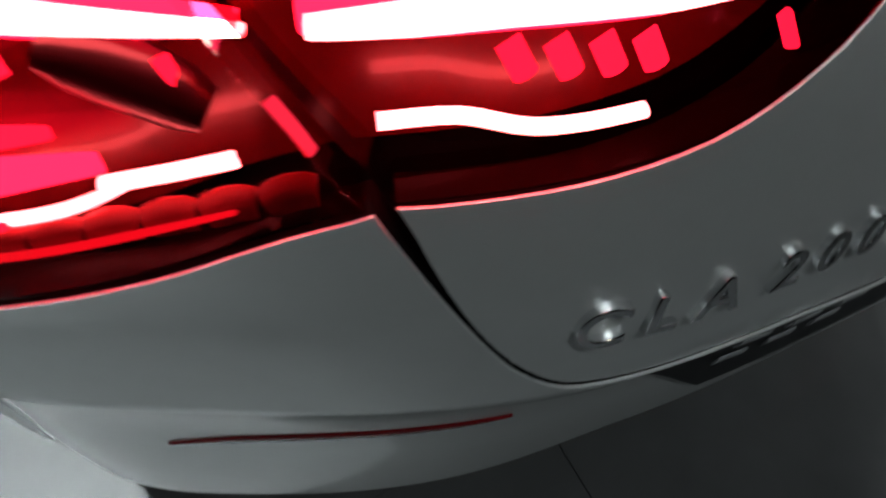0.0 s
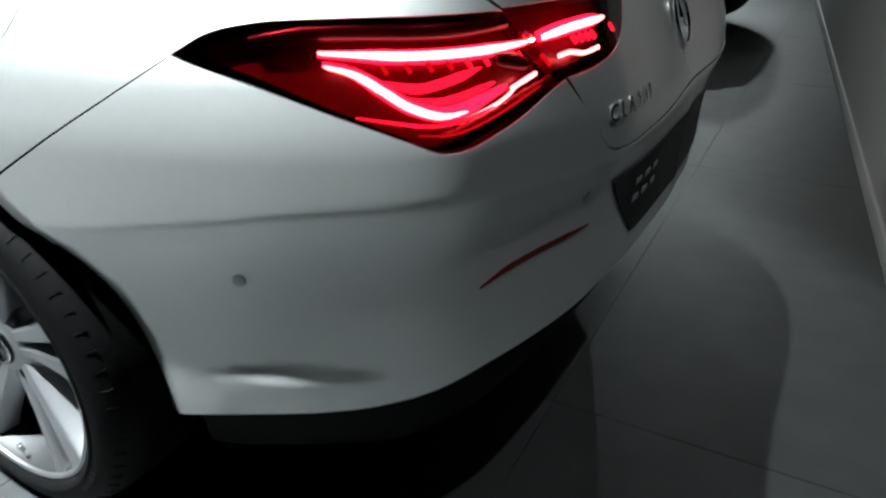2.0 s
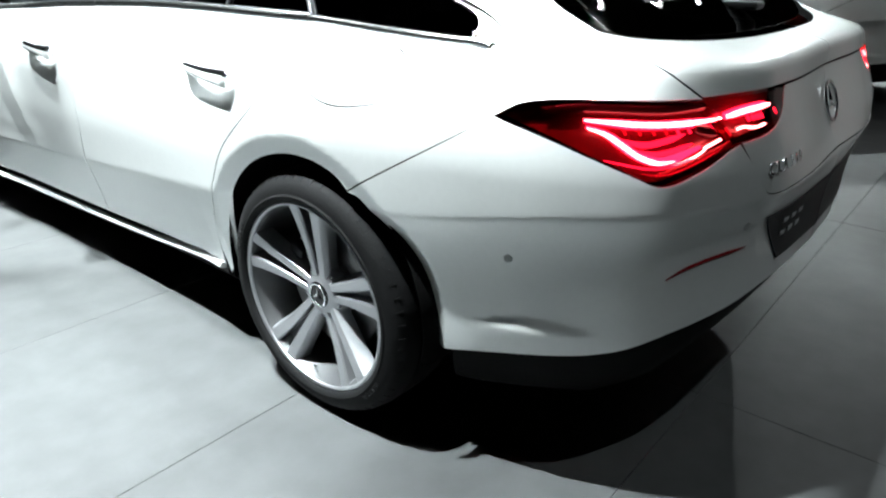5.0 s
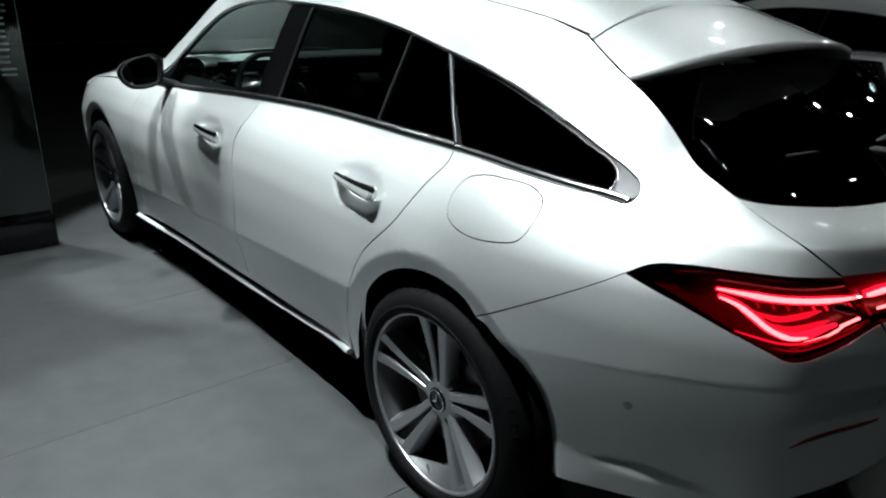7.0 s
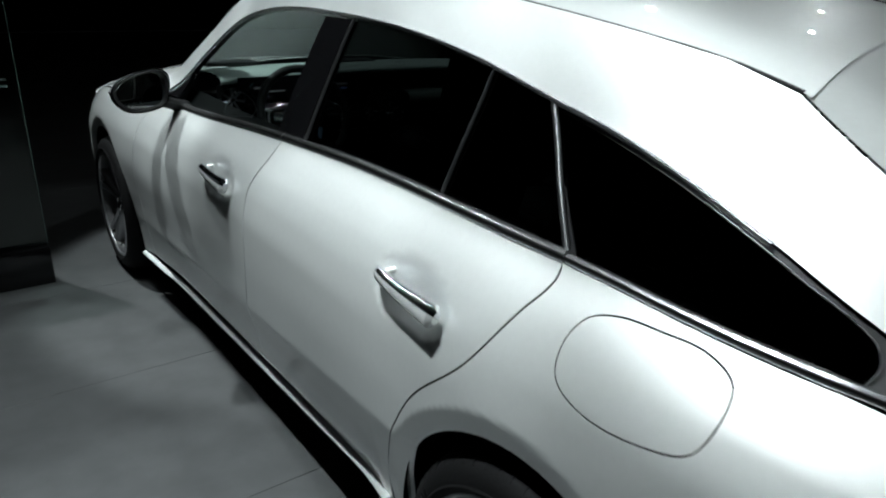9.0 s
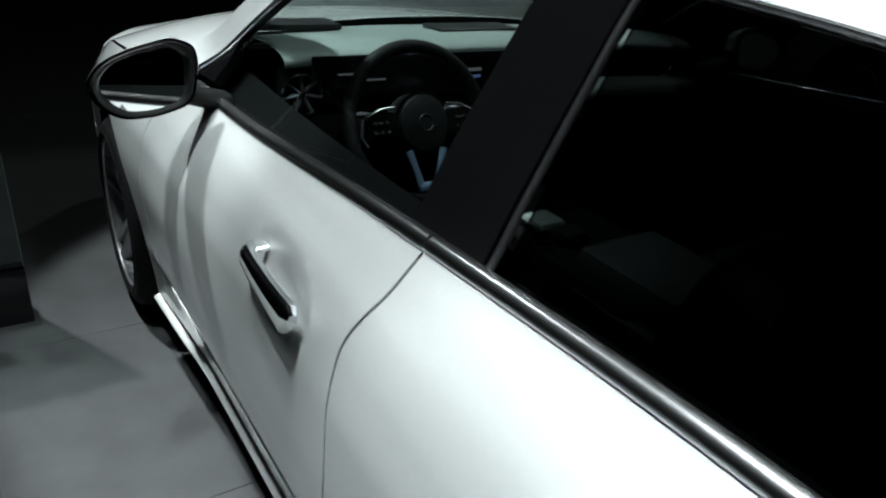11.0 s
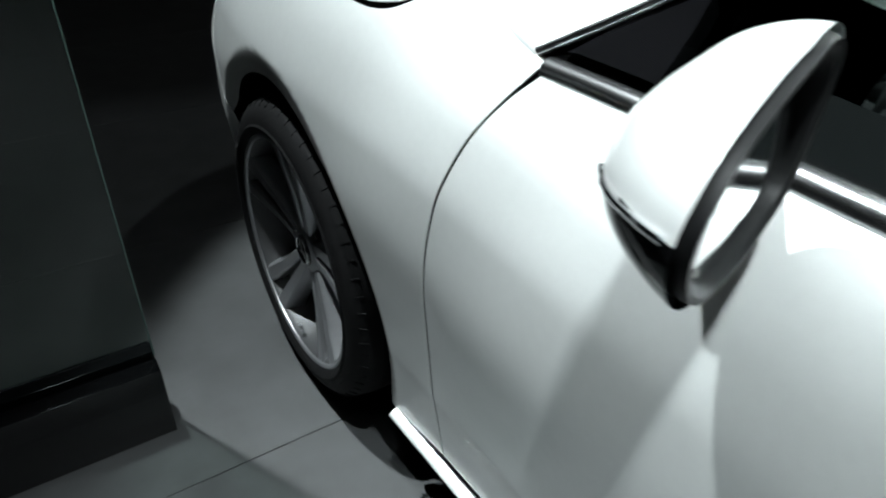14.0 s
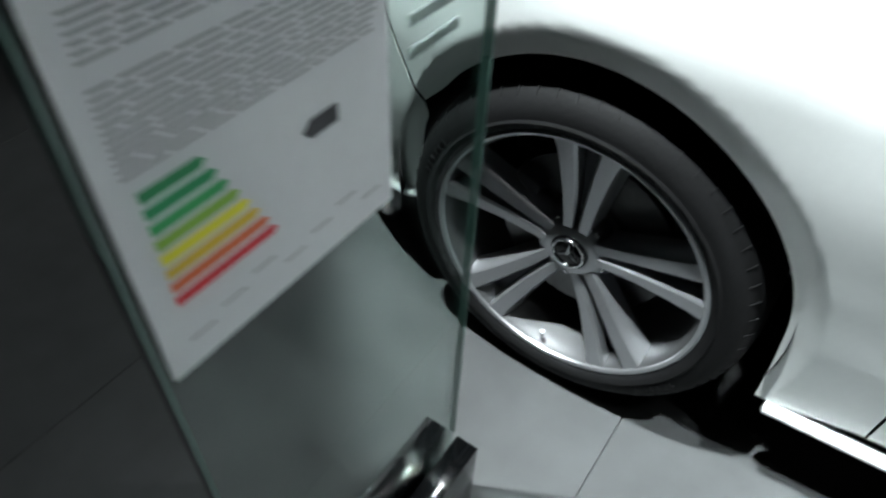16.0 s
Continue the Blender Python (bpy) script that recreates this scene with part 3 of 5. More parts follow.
gate_face = [c((-1.5, 0.845)), *ends(LAMP_END), *GATE_LOW[1:-1], c(GATE_LOW[-1])]
gate_glass = [c((-0.266, 1.136)), (-0.469, 1.038), c((-0.737, 0.953)), (-0.86, 0.942), (-0.960, 0.934), (-1.08, 0.926), (-1.24, 0.922), c((-1.5, 0.921)), c((-1.5, 1.15))]
outer_lamp = list(ends(LAMP_TOP)) + [(-0.909, 0.806), c((-0.939, 0.765))] + list(LAMP_LOW[::-1])[1:-1]
inner_lamp = [c((-0.884, 0.845)), (-0.954, 0.847), *ends(LAMP_END), (-0.913, 0.806)]


def bowl(vs, co, no):
    """The scoop low in the bumper's corner: it dips in and comes out again over a short ledge."""
    g = np.clip(1 - ((vs[:, 0] + 0.575) / 0.135) ** 2, 0, 1)
    foot = 0.384 - 0.03 * (vs[:, 0] + 0.575) - 0.35 * (vs[:, 0] + 0.575) ** 2
    h = vs[:, 1] - foot
    ledge = 0.014 + 0.016 * g
    u = np.clip(h / ledge, 0, 1)
    down = np.clip(1 + h / 0.08, 0, 1)
    dep = -0.011 * g * np.where(h < 0, down * down * (3 - 2 * down), 1 - u * u * (3 - 2 * u))
    sl = 0.011 * g * np.where(h < 0, -6 * down * (1 - down) / 0.08, 6 * u * (1 - u) / ledge)
    co = co - no * dep[:, None]
    no = no + np.array([0, 0, 1.0]) * sl[:, None]
    return co, no / np.linalg.norm(no, axis=1, keepdims=True)


doors = {}
for side in (0, 1):
    one = (side,)
    doors["front", side] = panel("front_door", front_door, PAINT, car, sides=one, step=0.013)
    doors["rear", side] = panel("rear_door", rear_door, PAINT, car, sides=one, step=0.013)
    panel("front_fender", fender, PAINT, car, sides=one, step=0.010)
    panel("rear_quarter", quarter, PAINT, car, sides=one, step=0.010, gap=0.0014, holes=[FUEL] if side == 0 else ())
    for name, shape_ in (("tail_lamp", outer_lamp), ("gate_lamp", inner_lamp)):
        lamp = panel(name, shape_, LAMP_RED, car, "lit red lamp behind a glossy lens", out=-0.032, sides=one, depth=0.0, gap=0.0)
        panel("lens", shape_, RED_LENS, lamp, sides=one, depth=0.028)
        if name == "tail_lamp":
            top = ((-0.653, 0.813), (-0.690, 0.811), (-0.740, 0.808), (-0.796, 0.807), (-0.850, 0.807), (-0.914, 0.810))
            low = ((-0.657, 0.800), (-0.686, 0.791), (-0.709, 0.775), (-0.736, 0.755), (-0.768, 0.744), (-0.797, 0.746), (-0.835, 0.756), (-0.863, 0.763))
            # painted halo: wide red strips behind the two bars
            trim("halo_band", [(s, z - 0.002) for s, z in top], 0.016, 0.004, LED_HALO, lamp, base=-0.0150, side=side, step=0.008, taper=0.6)
            trim("halo_band", [(s, z + 0.001) for s, z in low], 0.016, 0.004, LED_HALO, lamp, base=-0.0155, side=side, step=0.008, taper=0.6)
            trim("light_bar", top, 0.0092, 0.005, LED, lamp, base=-0.0080, side=side, step=0.008, taper=0.7)
            trim("light_bar", low[:6], 0.0085, 0.005, LED, lamp, base=-0.0090, side=side, step=0.008, taper=0.7)
            trim("light_line", ((-0.790, 0.738), (-0.820, 0.744), (-0.850, 0.753), (-0.872, 0.764)), 0.0035, 0.003, LED, lamp, base=-0.009, side=side, step=0.008, taper=0.5)
            trim("light_bar", ((-0.863, 0.763), (-0.884, 0.769), (-0.904, 0.775)), 0.005, 0.003, LED, lamp, base=-0.0080, side=side, step=0.008)
            trim("light_band", ((-0.712, 0.782), (-0.747, 0.773), (-0.788, 0.778), (-0.835, 0.788)), 0.011, 0.005, LED_SOFT, lamp, base=-0.0160, side=side, step=0.008, taper=0.8)
            trim("light_band", ((-0.730, 0.764), (-0.765, 0.757), (-0.800, 0.760), (-0.850, 0.770)), 0.009, 0.004, LED_SOFT, lamp, base=-0.0180, side=side, step=0.008, taper=0.6)
            trim("light_line", ((-0.680, 0.749), (-0.713, 0.742), (-0.748, 0.736), (-0.779, 0.737), (-0.83, 0.748)), 0.004, 0.003, LED_SOFT, lamp, base=-0.0050, side=side, step=0.008, taper=0.6)
            trim("light_line", ((-0.735, 0.728), (-0.77, 0.725), (-0.83, 0.739), (-0.90, 0.762)), 0.0025, 0.002, LED_DIM, lamp, base=-0.0030, side=side, step=0.008, taper=0.6)
            for k in range(8):
                s0 = -0.715 - 0.025 * k
                trim("light_tooth", ((s0, 0.800), (s0 - 0.004, 0.790)), 0.005, 0.003, LED_SOFT if k > 3 else LED_DIM, lamp, base=-0.0110, side=side, step=0.004)
            for k in range(9):
                s0 = -0.762 - 0.0185 * k
                z0 = 0.718 + 0.0053 * k
                trim("prism", ((s0, z0), (s0 - 0.008, z0 + 0.004), (s0 - 0.016, z0 + 0.005)), 0.013, 0.003, PRISM, lamp, base=-0.0090, side=side, step=0.006, taper=0.15)
            trim("light_edge", ((-0.916, 0.795), (-0.921, 0.788), (-0.925, 0.781)), 0.004, 0.003, LED_DIM, lamp, base=-0.0050, side=side, step=0.004)
            trim("housing", ((-0.575, 0.824), (-0.64, 0.831), (-0.70, 0.832), (-0.78, 0.830), (-0.89, 0.829)), 0.022, 0.008, LAMP_DARK, lamp, base=-0.0150, side=side, step=0.01, taper=0.5)
            trim("housing", ((-0.858, 0.796), (-0.885, 0.790), (-0.90, 0.784)), 0.022, 0.008, LAMP_DARK, lamp, base=-0.0150, side=side, step=0.01, taper=0.4)
        else:
            # the same painted halo behind the gate lamp's bar
            trim("halo_band", ((-0.930, 0.812), (-0.985, 0.817), (-1.058, 0.819)), 0.018, 0.004, LED_HALO, lamp, base=-0.0140, side=side, step=0.008, taper=0.35)
            trim("light_bar", ((-0.930, 0.812), (-0.985, 0.818), (-1.058, 0.820)), 0.0095, 0.005, LED, lamp, base=-0.0070, side=side, step=0.008, taper=0.35)
            trim("light_bar", ((-0.945, 0.789), (-0.968, 0.791), (-0.990, 0.787), (-1.026, 0.789)), 0.005, 0.003, LED, lamp, base=-0.0070, side=side, step=0.006)
            for k in range(4):
                trim("light_tooth", ((-0.985 - 0.014 * k, 0.808), (-0.990 - 0.014 * k, 0.799)), 0.008, 0.003, LED_SOFT, lamp, base=-0.0110, side=side, step=0.004)
            trim("light_edge", ((-1.072, 0.812), (-1.078, 0.802)), 0.004, 0.003, LED_SOFT, lamp, base=-0.0050, side=side, step=0.004)
    # windows and their frames
    panel("front_window", window((2.20, 2.17), (1.158, 1.120)), GLASS_FRONT, car, "clear side window", sides=one, out=-0.014, depth=0.004)
    panel("b_pillar", window((1.153, 1.115), (1.004, 0.988)), BLACK_GLOSS, car, "black gloss pillar cover", sides=one, out=-0.006)
    panel("rear_door_window", window((0.985, 0.978), (0.428, 0.450)), GLASS_REAR, car, "dark privacy glass", sides=one, out=-0.014, depth=0.004)
    panel("corner_window", window((0.418, 0.440), (0.096, 0.285)), GLASS_REAR, car, "dark privacy glass", sides=one, out=-0.014, depth=0.004)
    tail = [(y, float(belt_z(y)[0]) + 0.008) for y in np.linspace(0.072, -0.335, 6)] + [(-0.352, 0.929), (-0.359, 0.943), (-0.348, 0.962)] + [(y, float(dlo_z(y)[0]) - 0.013) for y in np.linspace(-0.325, 0.258, 8)]
    panel("quarter_window", ends(tail), GLASS_REAR, car, "dark privacy glass", sides=one, out=-0.014, depth=0.004)
    rim = [(y, float(belt_z(y)[0])) for y in np.linspace(0.076, -0.40, 6)] + [(-0.423, 0.9215), (-0.431, 0.933), (-0.420, 0.950)] + [(y, float(dlo_z(y)[0])) for y in np.linspace(-0.39, 0.262, 8)]
    # dark colour stands in for what the trim reflects here
    panel("window_surround", ends(rim), TRIM_DARK, car, "window surround, coloured dark for the trim's dark reflection", sides=one, out=-0.009, depth=0.004, holes=[[(y - 0.002, z - 0.001, *k) for y, z, *k in ends(tail)]])
    trim("glass_edge", [(y, z + 0.001) for y, z in tail[6:9] + tail[9:13]], 0.0035, 0.003, SATIN, car, "thin bright line round the glass", base=-0.007, side=side, step=0.01)
    for foot, head_, w, mat in ((0.995, 0.983, 0.009, DIVIDER), (0.423, 0.445, 0.006, DIVIDER), (0.085, 0.272, 0.012, DIVIDER)):
        za, zb = float(belt_z(foot)[0]) + 0.004, float(dlo_z(head_)[0]) - 0.004
        trim("window_divider", ((foot, za), ((foot + head_) / 2, (za + zb) / 2), (head_, zb)), w, 0.005, mat, car, base=-0.009, side=side)
    trim("belt_moulding", [(y, z + 0.002) for y, z in belt_between(2.192, 1.094, 7)], 0.027, 0.011, STRIP, car, "bright metal belt strip", base=-0.004, side=side)
    trim("belt_moulding", [(y, z + 0.002) for y, z in belt_between(1.090, 0.079, 7)], 0.026, 0.011, STRIP, car, "bright metal belt strip", base=-0.004, side=side)
    trim("belt_moulding", [(y, z + 0.001) for y, z in belt_between(0.075, -0.395, 6)] + [(-0.414, 0.9185)], 0.019, 0.009, STRIP, car, "bright metal belt strip", base=-0.004, side=side)
    trim("window_moulding", [(y, z - 0.003) for y, z in DLO_TOP[3:]], 0.011, 0.007, STRIP, car, "bright metal window strip", base=-0.004, side=side)
    inner = [c((1.0, 1.24))] + list(DLO_TOP[9:-1]) + [c(DLO_TOP[-1]), c((2.42, 0.90))] + list(RAIL[1:6]) + [c((1.0, 1.34))]
    panel("pillar_trim", inner, CABIN, car, "black inner pillar trim", sides=one, out=-0.020, step=0.03, depth=0.006)
    trim("pillar_joint", ((2.215, 0.8765), (2.25, 0.8810), (2.33, 0.8955), (2.41, 0.9045)), 0.020, 0.0022, PAINT, car, base=-0.0004, side=side, step=0.02)
    # sill
    trim("sill", ((2.36, 0.196), (1.9, 0.193), (1.3, 0.205), (0.9, 0.222), (0.435, 0.258)), 0.018, 0.016, PAINT, car, base=0.0, side=side)
    trim("sill_rail", ((2.36, 0.178), (1.3, 0.186), (0.435, 0.236)), 0.03, 0.008, BLACK_PLASTIC, car, base=-0.012, side=side)
    trim("roof_ditch", [(y, z - 0.002) for y, z in RAIL[4:]] + [(-0.12, 1.215)], 0.006, 0.002, BLACK_PLASTIC, car, "black roof joint strip", base=-0.003, side=side)
panel("fuel_flap", FUEL, PAINT, car, gap=0.0026, step=0.015)
panel("rear_bumper", bumper, PAINT, car, sides=(0, 1), step=0.010, gap=0.0009, shape=bowl, dens=0.01)
panel("front_bumper", nose, PAINT, car, sides=(0, 1), step=0.02)
valance = ends(BUMPER_EDGE) + [c((-1.5, 0.20)), (-1.1, 0.20), c((-0.37, 0.20))]
panel("valance", valance, VALANCE, car, "black plastic lower valance", out=-0.045, sides=(0, 1), gap=-0.012)
gate = panel("tailgate", gate_face, PAINT, car, sides=(0, 1), out=-0.002, step=0.013, gap=0.0016)
panel("gate_lip", lip, PAINT, gate, sides=(0, 1), step=0.011)
panel("rear_window", gate_glass, GLASS_REAR, gate, "dark sloping rear glass", sides=(0, 1), out=-0.006, depth=0.004)
plate = panel("plate_holder", [c(p) for p in PLATE], BLACK_PLASTIC, car, "black plate recess with pale bars", out=0.004, sides=(0, 1), depth=0.01)
for s0 in (-1.19, -1.235, -1.28):
    for dz in (0.0, 0.03):
        trim("plate_bar", ((s0, 0.525 + dz), (s0 - 0.026, 0.525 + dz)), 0.012, 0.001, GREY_PRINT, plate, base=0.006, step=0.01)
for side in (0, 1):
    trim("bumper_reflector", ((-0.829, 0.504), (-0.870, 0.519), (-0.923, 0.531), (-0.980, 0.536), (-1.035, 0.538)), 0.012, 0.003, REFLECTOR, car, "dark red bumper reflector", base=-0.001, side=side, step=0.01, taper=0.85)


# ---------------------------------------------------------------- bonnet, roof, screen, spoiler
hood_e = np.array([skin(s, z)[0] for s, z in HOOD_EDGE])
hood_x, hood_z = table(*[(p[1], -p[0]) for p in hood_e]), table(*[(p[1], p[2]) for p in hood_e])
hood_c = table((2.30, 0.990), (2.6, 0.962), (3.0, 0.915), (3.3, 0.850), (3.5, 0.76))


def hood(x, y):
    """Bonnet over the plan; its edge meets the fenders."""
    k = np.abs(x) / hood_x(y)
    return np.stack([x, y, hood_z(y) + (hood_c(y) - hood_z(y)) * (1 - k ** 2.4) + 0.002], 1)


def hood_n(x, y, e=0.004):
    n = np.cross(hood(x + e, y) - hood(x - e, y), hood(x, y + e) - hood(x, y - e))
    return n / np.linalg.norm(n, axis=1, keepdims=True)


left = [(-float(hood_x(y)[0]), y) for y in np.linspace(2.415, 3.2, 9)]
hood_line = [c((-0.70, 2.31)), c(left[0])] + left[1:] + [(-0.62, 3.38), (-0.3, 3.46), (0.0, 3.48), (0.3, 3.46), (0.62, 3.38)] + [(-x, y) for x, y in left[::-1]][:-1] + [c((-left[0][0], left[0][1])), c((0.70, 2.31)), (0.35, 2.33), (0.0, 2.31), (-0.35, 2.33)]
panel("bonnet", hood_line, PAINT, car, surface=hood, surface_normal=hood_n, step=0.03)


def loft(name, rows, mat, label="", parent=car, thick=0.0):
    """A smooth sheet through rows of points."""
    rows = [[np.array(p, float) for p in r] for r in rows]
    n, verts, faces = len(rows[0]), [p for r in rows for p in r], []
    for i in range(len(rows) - 1):
        faces += [(i * n + j, i * n + j + 1, (i + 1) * n + j + 1, (i + 1) * n + j) for j in range(n - 1)]
    ob = mesh(name, verts, faces, mat, parent, label)
    if thick:
        s = ob.modifiers.new("thickness", "SOLIDIFY")
        s.thickness, s.offset = thick, -1
    return ob


def across(e, crown, push=0.0, n=25, power=2.0):
    """Points from a left edge point over the middle to the right."""
    out = []
    for t in np.linspace(-1, 1, n):
        k = 1 - abs(t) ** power
        out.append((t * -e[0], e[1] + push * k, e[2] + crown * k))
    return out


rows = []
for y in np.linspace(1.47, -0.135, 40):
    e = skin(y, float(rail_z(max(y, 0.0))[0]) - (0.0 if y > 0 else (0.0 - y) * 0.27))[0]
    rows.append(across((e[0] + 0.003, y, e[2]), 0.088 - 0.012 * max(0, 0.6 - y) / 0.7, 0.055 * max(0, min(1, (0.4 - y) / 0.5)) ** 2 if y < 0.4 else 0, 33, 2.2))
loft("roof", rows, PAINT)
rows = []
for u in np.linspace(0, 1, 14):
    e = skin(-0.124 - 0.146 * u, 1.211 - 0.077 * u, -0.001)[0] + np.array([0.004, 0, 0])
    rows.append(across(e, 0.075 * (1 - u) + 0.068 * u, 0.058 * (1 - u) - 0.105 * u, 33, 2.2))
rows.append([(x, y + 0.004, z - 0.016) for x, y, z in rows[-1]])
rows.append([(x * 0.97, y + 0.10, z - 0.004) for x, y, z in rows[-1]])
loft("roof_spoiler", rows, PAINT, parent=gate)
rows = []
for u in np.linspace(0, 1, 16):
    y = 2.40 + (1.46 - 2.40) * u
    e = skin(y, float(rail_z(y)[0]))[0]
    rows.append(across((e[0] + 0.02, y, e[2]), 0.02 + 0.06 * u, 0.16 * (1 - u) + 0.02, 21, 2.0))
loft("windscreen", rows, GLASS_FRONT)
bm = bmesh.new()
tube(bm, [(-0.35, -0.52, 0.985), (0.0, -0.56, 0.972), (0.30, -0.545, 0.985)], [0.004, 0.009, 0.006], 8)
box(bm, (-0.03, -0.66, 0.955), (0.03, -0.54, 0.975), 0.008)
part("rear_wiper", bm, BLACK_PLASTIC, gate)

# ---------------------------------------------------------------- wheels and underside


def wheel(name, y, label):
    """A five double-spoke alloy wheel with its tyre and brake; its outer face looks to -x."""
    w = place(empty(name), car)
    w["label"] = label
    w.matrix_world = pose(-0.80, y, 0.313)
    bm = bmesh.new()
    prof = [(0.100, 0.243), (0.112, 0.275), (0.100, 0.296), (0.075, 0.308), (0.05, 0.312)]
    for k in range(-4, 5):                                # tread with grooves
        x = -k * 0.011
        prof += [(x + 0.004, 0.313), (x + 0.0036, 0.306), (x - 0.0002, 0.306), (x - 0.0006, 0.313)]
    prof += [(-0.052, 0.312), (-0.074, 0.308), (-0.091, 0.300), (-0.103, 0.286), (-0.1085, 0.272), (-0.1085, 0.262), (-0.1115, 0.258), (-0.1095, 0.252), (-0.105, 0.246), (-0.098, 0.241)]
    lathe(bm, prof, 96)
    tyre = part("tyre", bm, TYRE, w)
    for k in range(12):                                   # raised sidewall marks
        a0 = 0.25 + 0.055 * k + (3.1 if k > 5 else 0)
        bm = bmesh.new()
        box(bm, (-0.1095, -0.005, -0.006), (-0.107, 0.005, 0.006), 0.001, pose(0, 0.271 * math.cos(a0), 0.271 * math.sin(a0), math.degrees(a0) - 90))
        part("sidewall_mark", bm, TYRE, tyre)
    for k in range(60):                                   # shoulder blocks
        a0 = 2 * math.pi * k / 60
        bm = bmesh.new()
        box(bm, (-0.0012, -0.0010, -0.008), (0.0012, 0.0010, 0.008), 0, pose(-0.0905, 0.300 * math.cos(a0), 0.300 * math.sin(a0), math.degrees(a0) - 90) @ pose(0, 0, 0, 0, 48))
        if k == 0:
            block = part("shoulder_rib", bm, TYRE, tyre)
            continue
        bm.free()
        o = new("shoulder_rib", block.data)
        o.parent = tyre
        o.matrix_basis = pose(0, 0, 0, 360.0 * k / 60)
    bm = bmesh.new()
    lathe(bm, [(-0.096, 0.2440), (-0.102, 0.2425), (-0.1035, 0.2385), (-0.101, 0.2340), (-0.097, 0.2325)], 96)
    rim = part("rim", bm, RIM_GREY, w)
    bm = bmesh.new()
    lathe(bm, [(-0.0975, 0.2330), (-0.090, 0.2275), (-0.070, 0.2235), (-0.02, 0.212), (0.09, 0.206), (0.10, 0.235)], 96)
    part("rim_barrel", bm, RIM_BARREL, rim)
    bm = bmesh.new()
    lathe(bm, [(-0.028, 0.03), (-0.028, 0.08), (-0.020, 0.085), (-0.020, 0.158), (0.004, 0.158), (0.004, 0.03)], 64)
    part("brake_disc", bm, DISC, w)
    bm = bmesh.new()
    box(bm, (-0.052, -0.055, -0.026), (0.03, 0.055, 0.026), 0.012, pose(0, 0.125 * math.cos(0.35), 0.125 * math.sin(0.35), math.degrees(0.35) - 90))
    part("brake_caliper", bm, RIM_DARK, w)
    for k in range(5):
        a = radians(90 + 72 * k)
        bm = bmesh.new()
        for sg in (-1, 1):
            prof = [(0.040, 0.0140, 0.0105, -0.066), (0.070, 0.0158, 0.0115, -0.070), (0.12, 0.0205, 0.0135, -0.077), (0.17, 0.0275, 0.0160, -0.086), (0.205, 0.0335, 0.0180, -0.0925), (0.234, 0.0400, 0.0215, -0.0985)]
            rings = []
            for r, off, hw, x in prof:
                ring = []
                inner, outer_ = -sg * hw, sg * hw
                for dt, dx in ((inner, 0.004), (inner * 0.75, 0.0), (outer_ * 0.7, 0.0012), (outer_, 0.006), (outer_ * 1.5, 0.040), (inner, 0.028)):
                    t = sg * off + dt
                    ring.append(bm.verts.new((x + dx, r * math.cos(a) - t * math.sin(a), r * math.sin(a) + t * math.cos(a))))
                rings.append(ring)
            for i in range(len(rings) - 1):
                for j in range(6):
                    bm.faces.new((rings[i][j], rings[i][(j + 1) % 6], rings[i + 1][(j + 1) % 6], rings[i + 1][j]))
        spoke = part("spoke", bm, RIM_GREY, w)
        bm = bmesh.new()                                  # dark web between the two bars
        q = [bm.verts.new((x, r * math.cos(a) - t * math.sin(a), r * math.sin(a) + t * math.cos(a))) for r, t, x in ((0.05, -0.006, -0.050), (0.05, 0.006, -0.050), (0.22, 0.022, -0.058), (0.22, -0.022, -0.058))]
        bm.faces.new(q)
        part("spoke_web", bm, RIM_DARK, spoke)
        a2 = a + radians(36)
        bm = bmesh.new()                                  # wheel bolts
        lathe(bm, [(-0.059, 0.0), (-0.059, 0.0075), (-0.054, 0.0095), (-0.036, 0.0095)], 12)
        bmesh.ops.translate(bm, verts=bm.verts, vec=(0, 0.056 * math.cos(a2), 0.056 * math.sin(a2)))
        part("wheel_bolt", bm, SATIN, w)
    bm = bmesh.new()
    lathe(bm, [(-0.070, 0.034), (-0.069, 0.044), (-0.058, 0.062), (-0.045, 0.072), (-0.030, 0.074)], 48)
    hub = part("hub", bm, RIM_GREY, w)
    bm = bmesh.new()
    lathe(bm, [(-0.0730, 0.0), (-0.0735, 0.026), (-0.0715, 0.0335), (-0.064, 0.034)], 40)
    cap = part("hub_cap", bm, BLACK_GLOSS, w)
    bm = bmesh.new()
    tube(bm, [(-0.0745, 0.0275 * math.cos(t), 0.0275 * math.sin(t)) for t in np.linspace(0, 2 * math.pi, 37)[:-1]], 0.0024, 6, closed=True, up=(1, 0, 0))
    part("emblem_ring", bm, CHROME, cap)
    bm = bmesh.new()
    for k in range(3):
        t = radians(90 + 120 * k)
        vs = [bm.verts.new((-0.0755, 0.004 * math.cos(t + g) if i else 0.0245 * math.cos(t), 0.004 * math.sin(t + g) if i else 0.0245 * math.sin(t))) for i, g in ((0, 0), (1, 1.0), (1, -1.0))]
        vs.append(bm.verts.new((-0.0770, 0, 0)))
        bm.faces.new((vs[0], vs[1], vs[3]))
        bm.faces.new((vs[0], vs[3], vs[2]))
    part("emblem", bm, CHROME, cap)
    bm = bmesh.new()
    tube(bm, [(-0.090, 0.006, -0.213), (-0.094, 0.006, -0.196)], 0.0045, 8)
    part("valve", bm, SATIN, w)
    return w


rear_wheel = wheel("rear_wheel", 0.0, "grey double-spoke alloy wheel with road tyre")
front_wheel = wheel("front_wheel", 2.729, "grey double-spoke alloy wheel with road tyre")
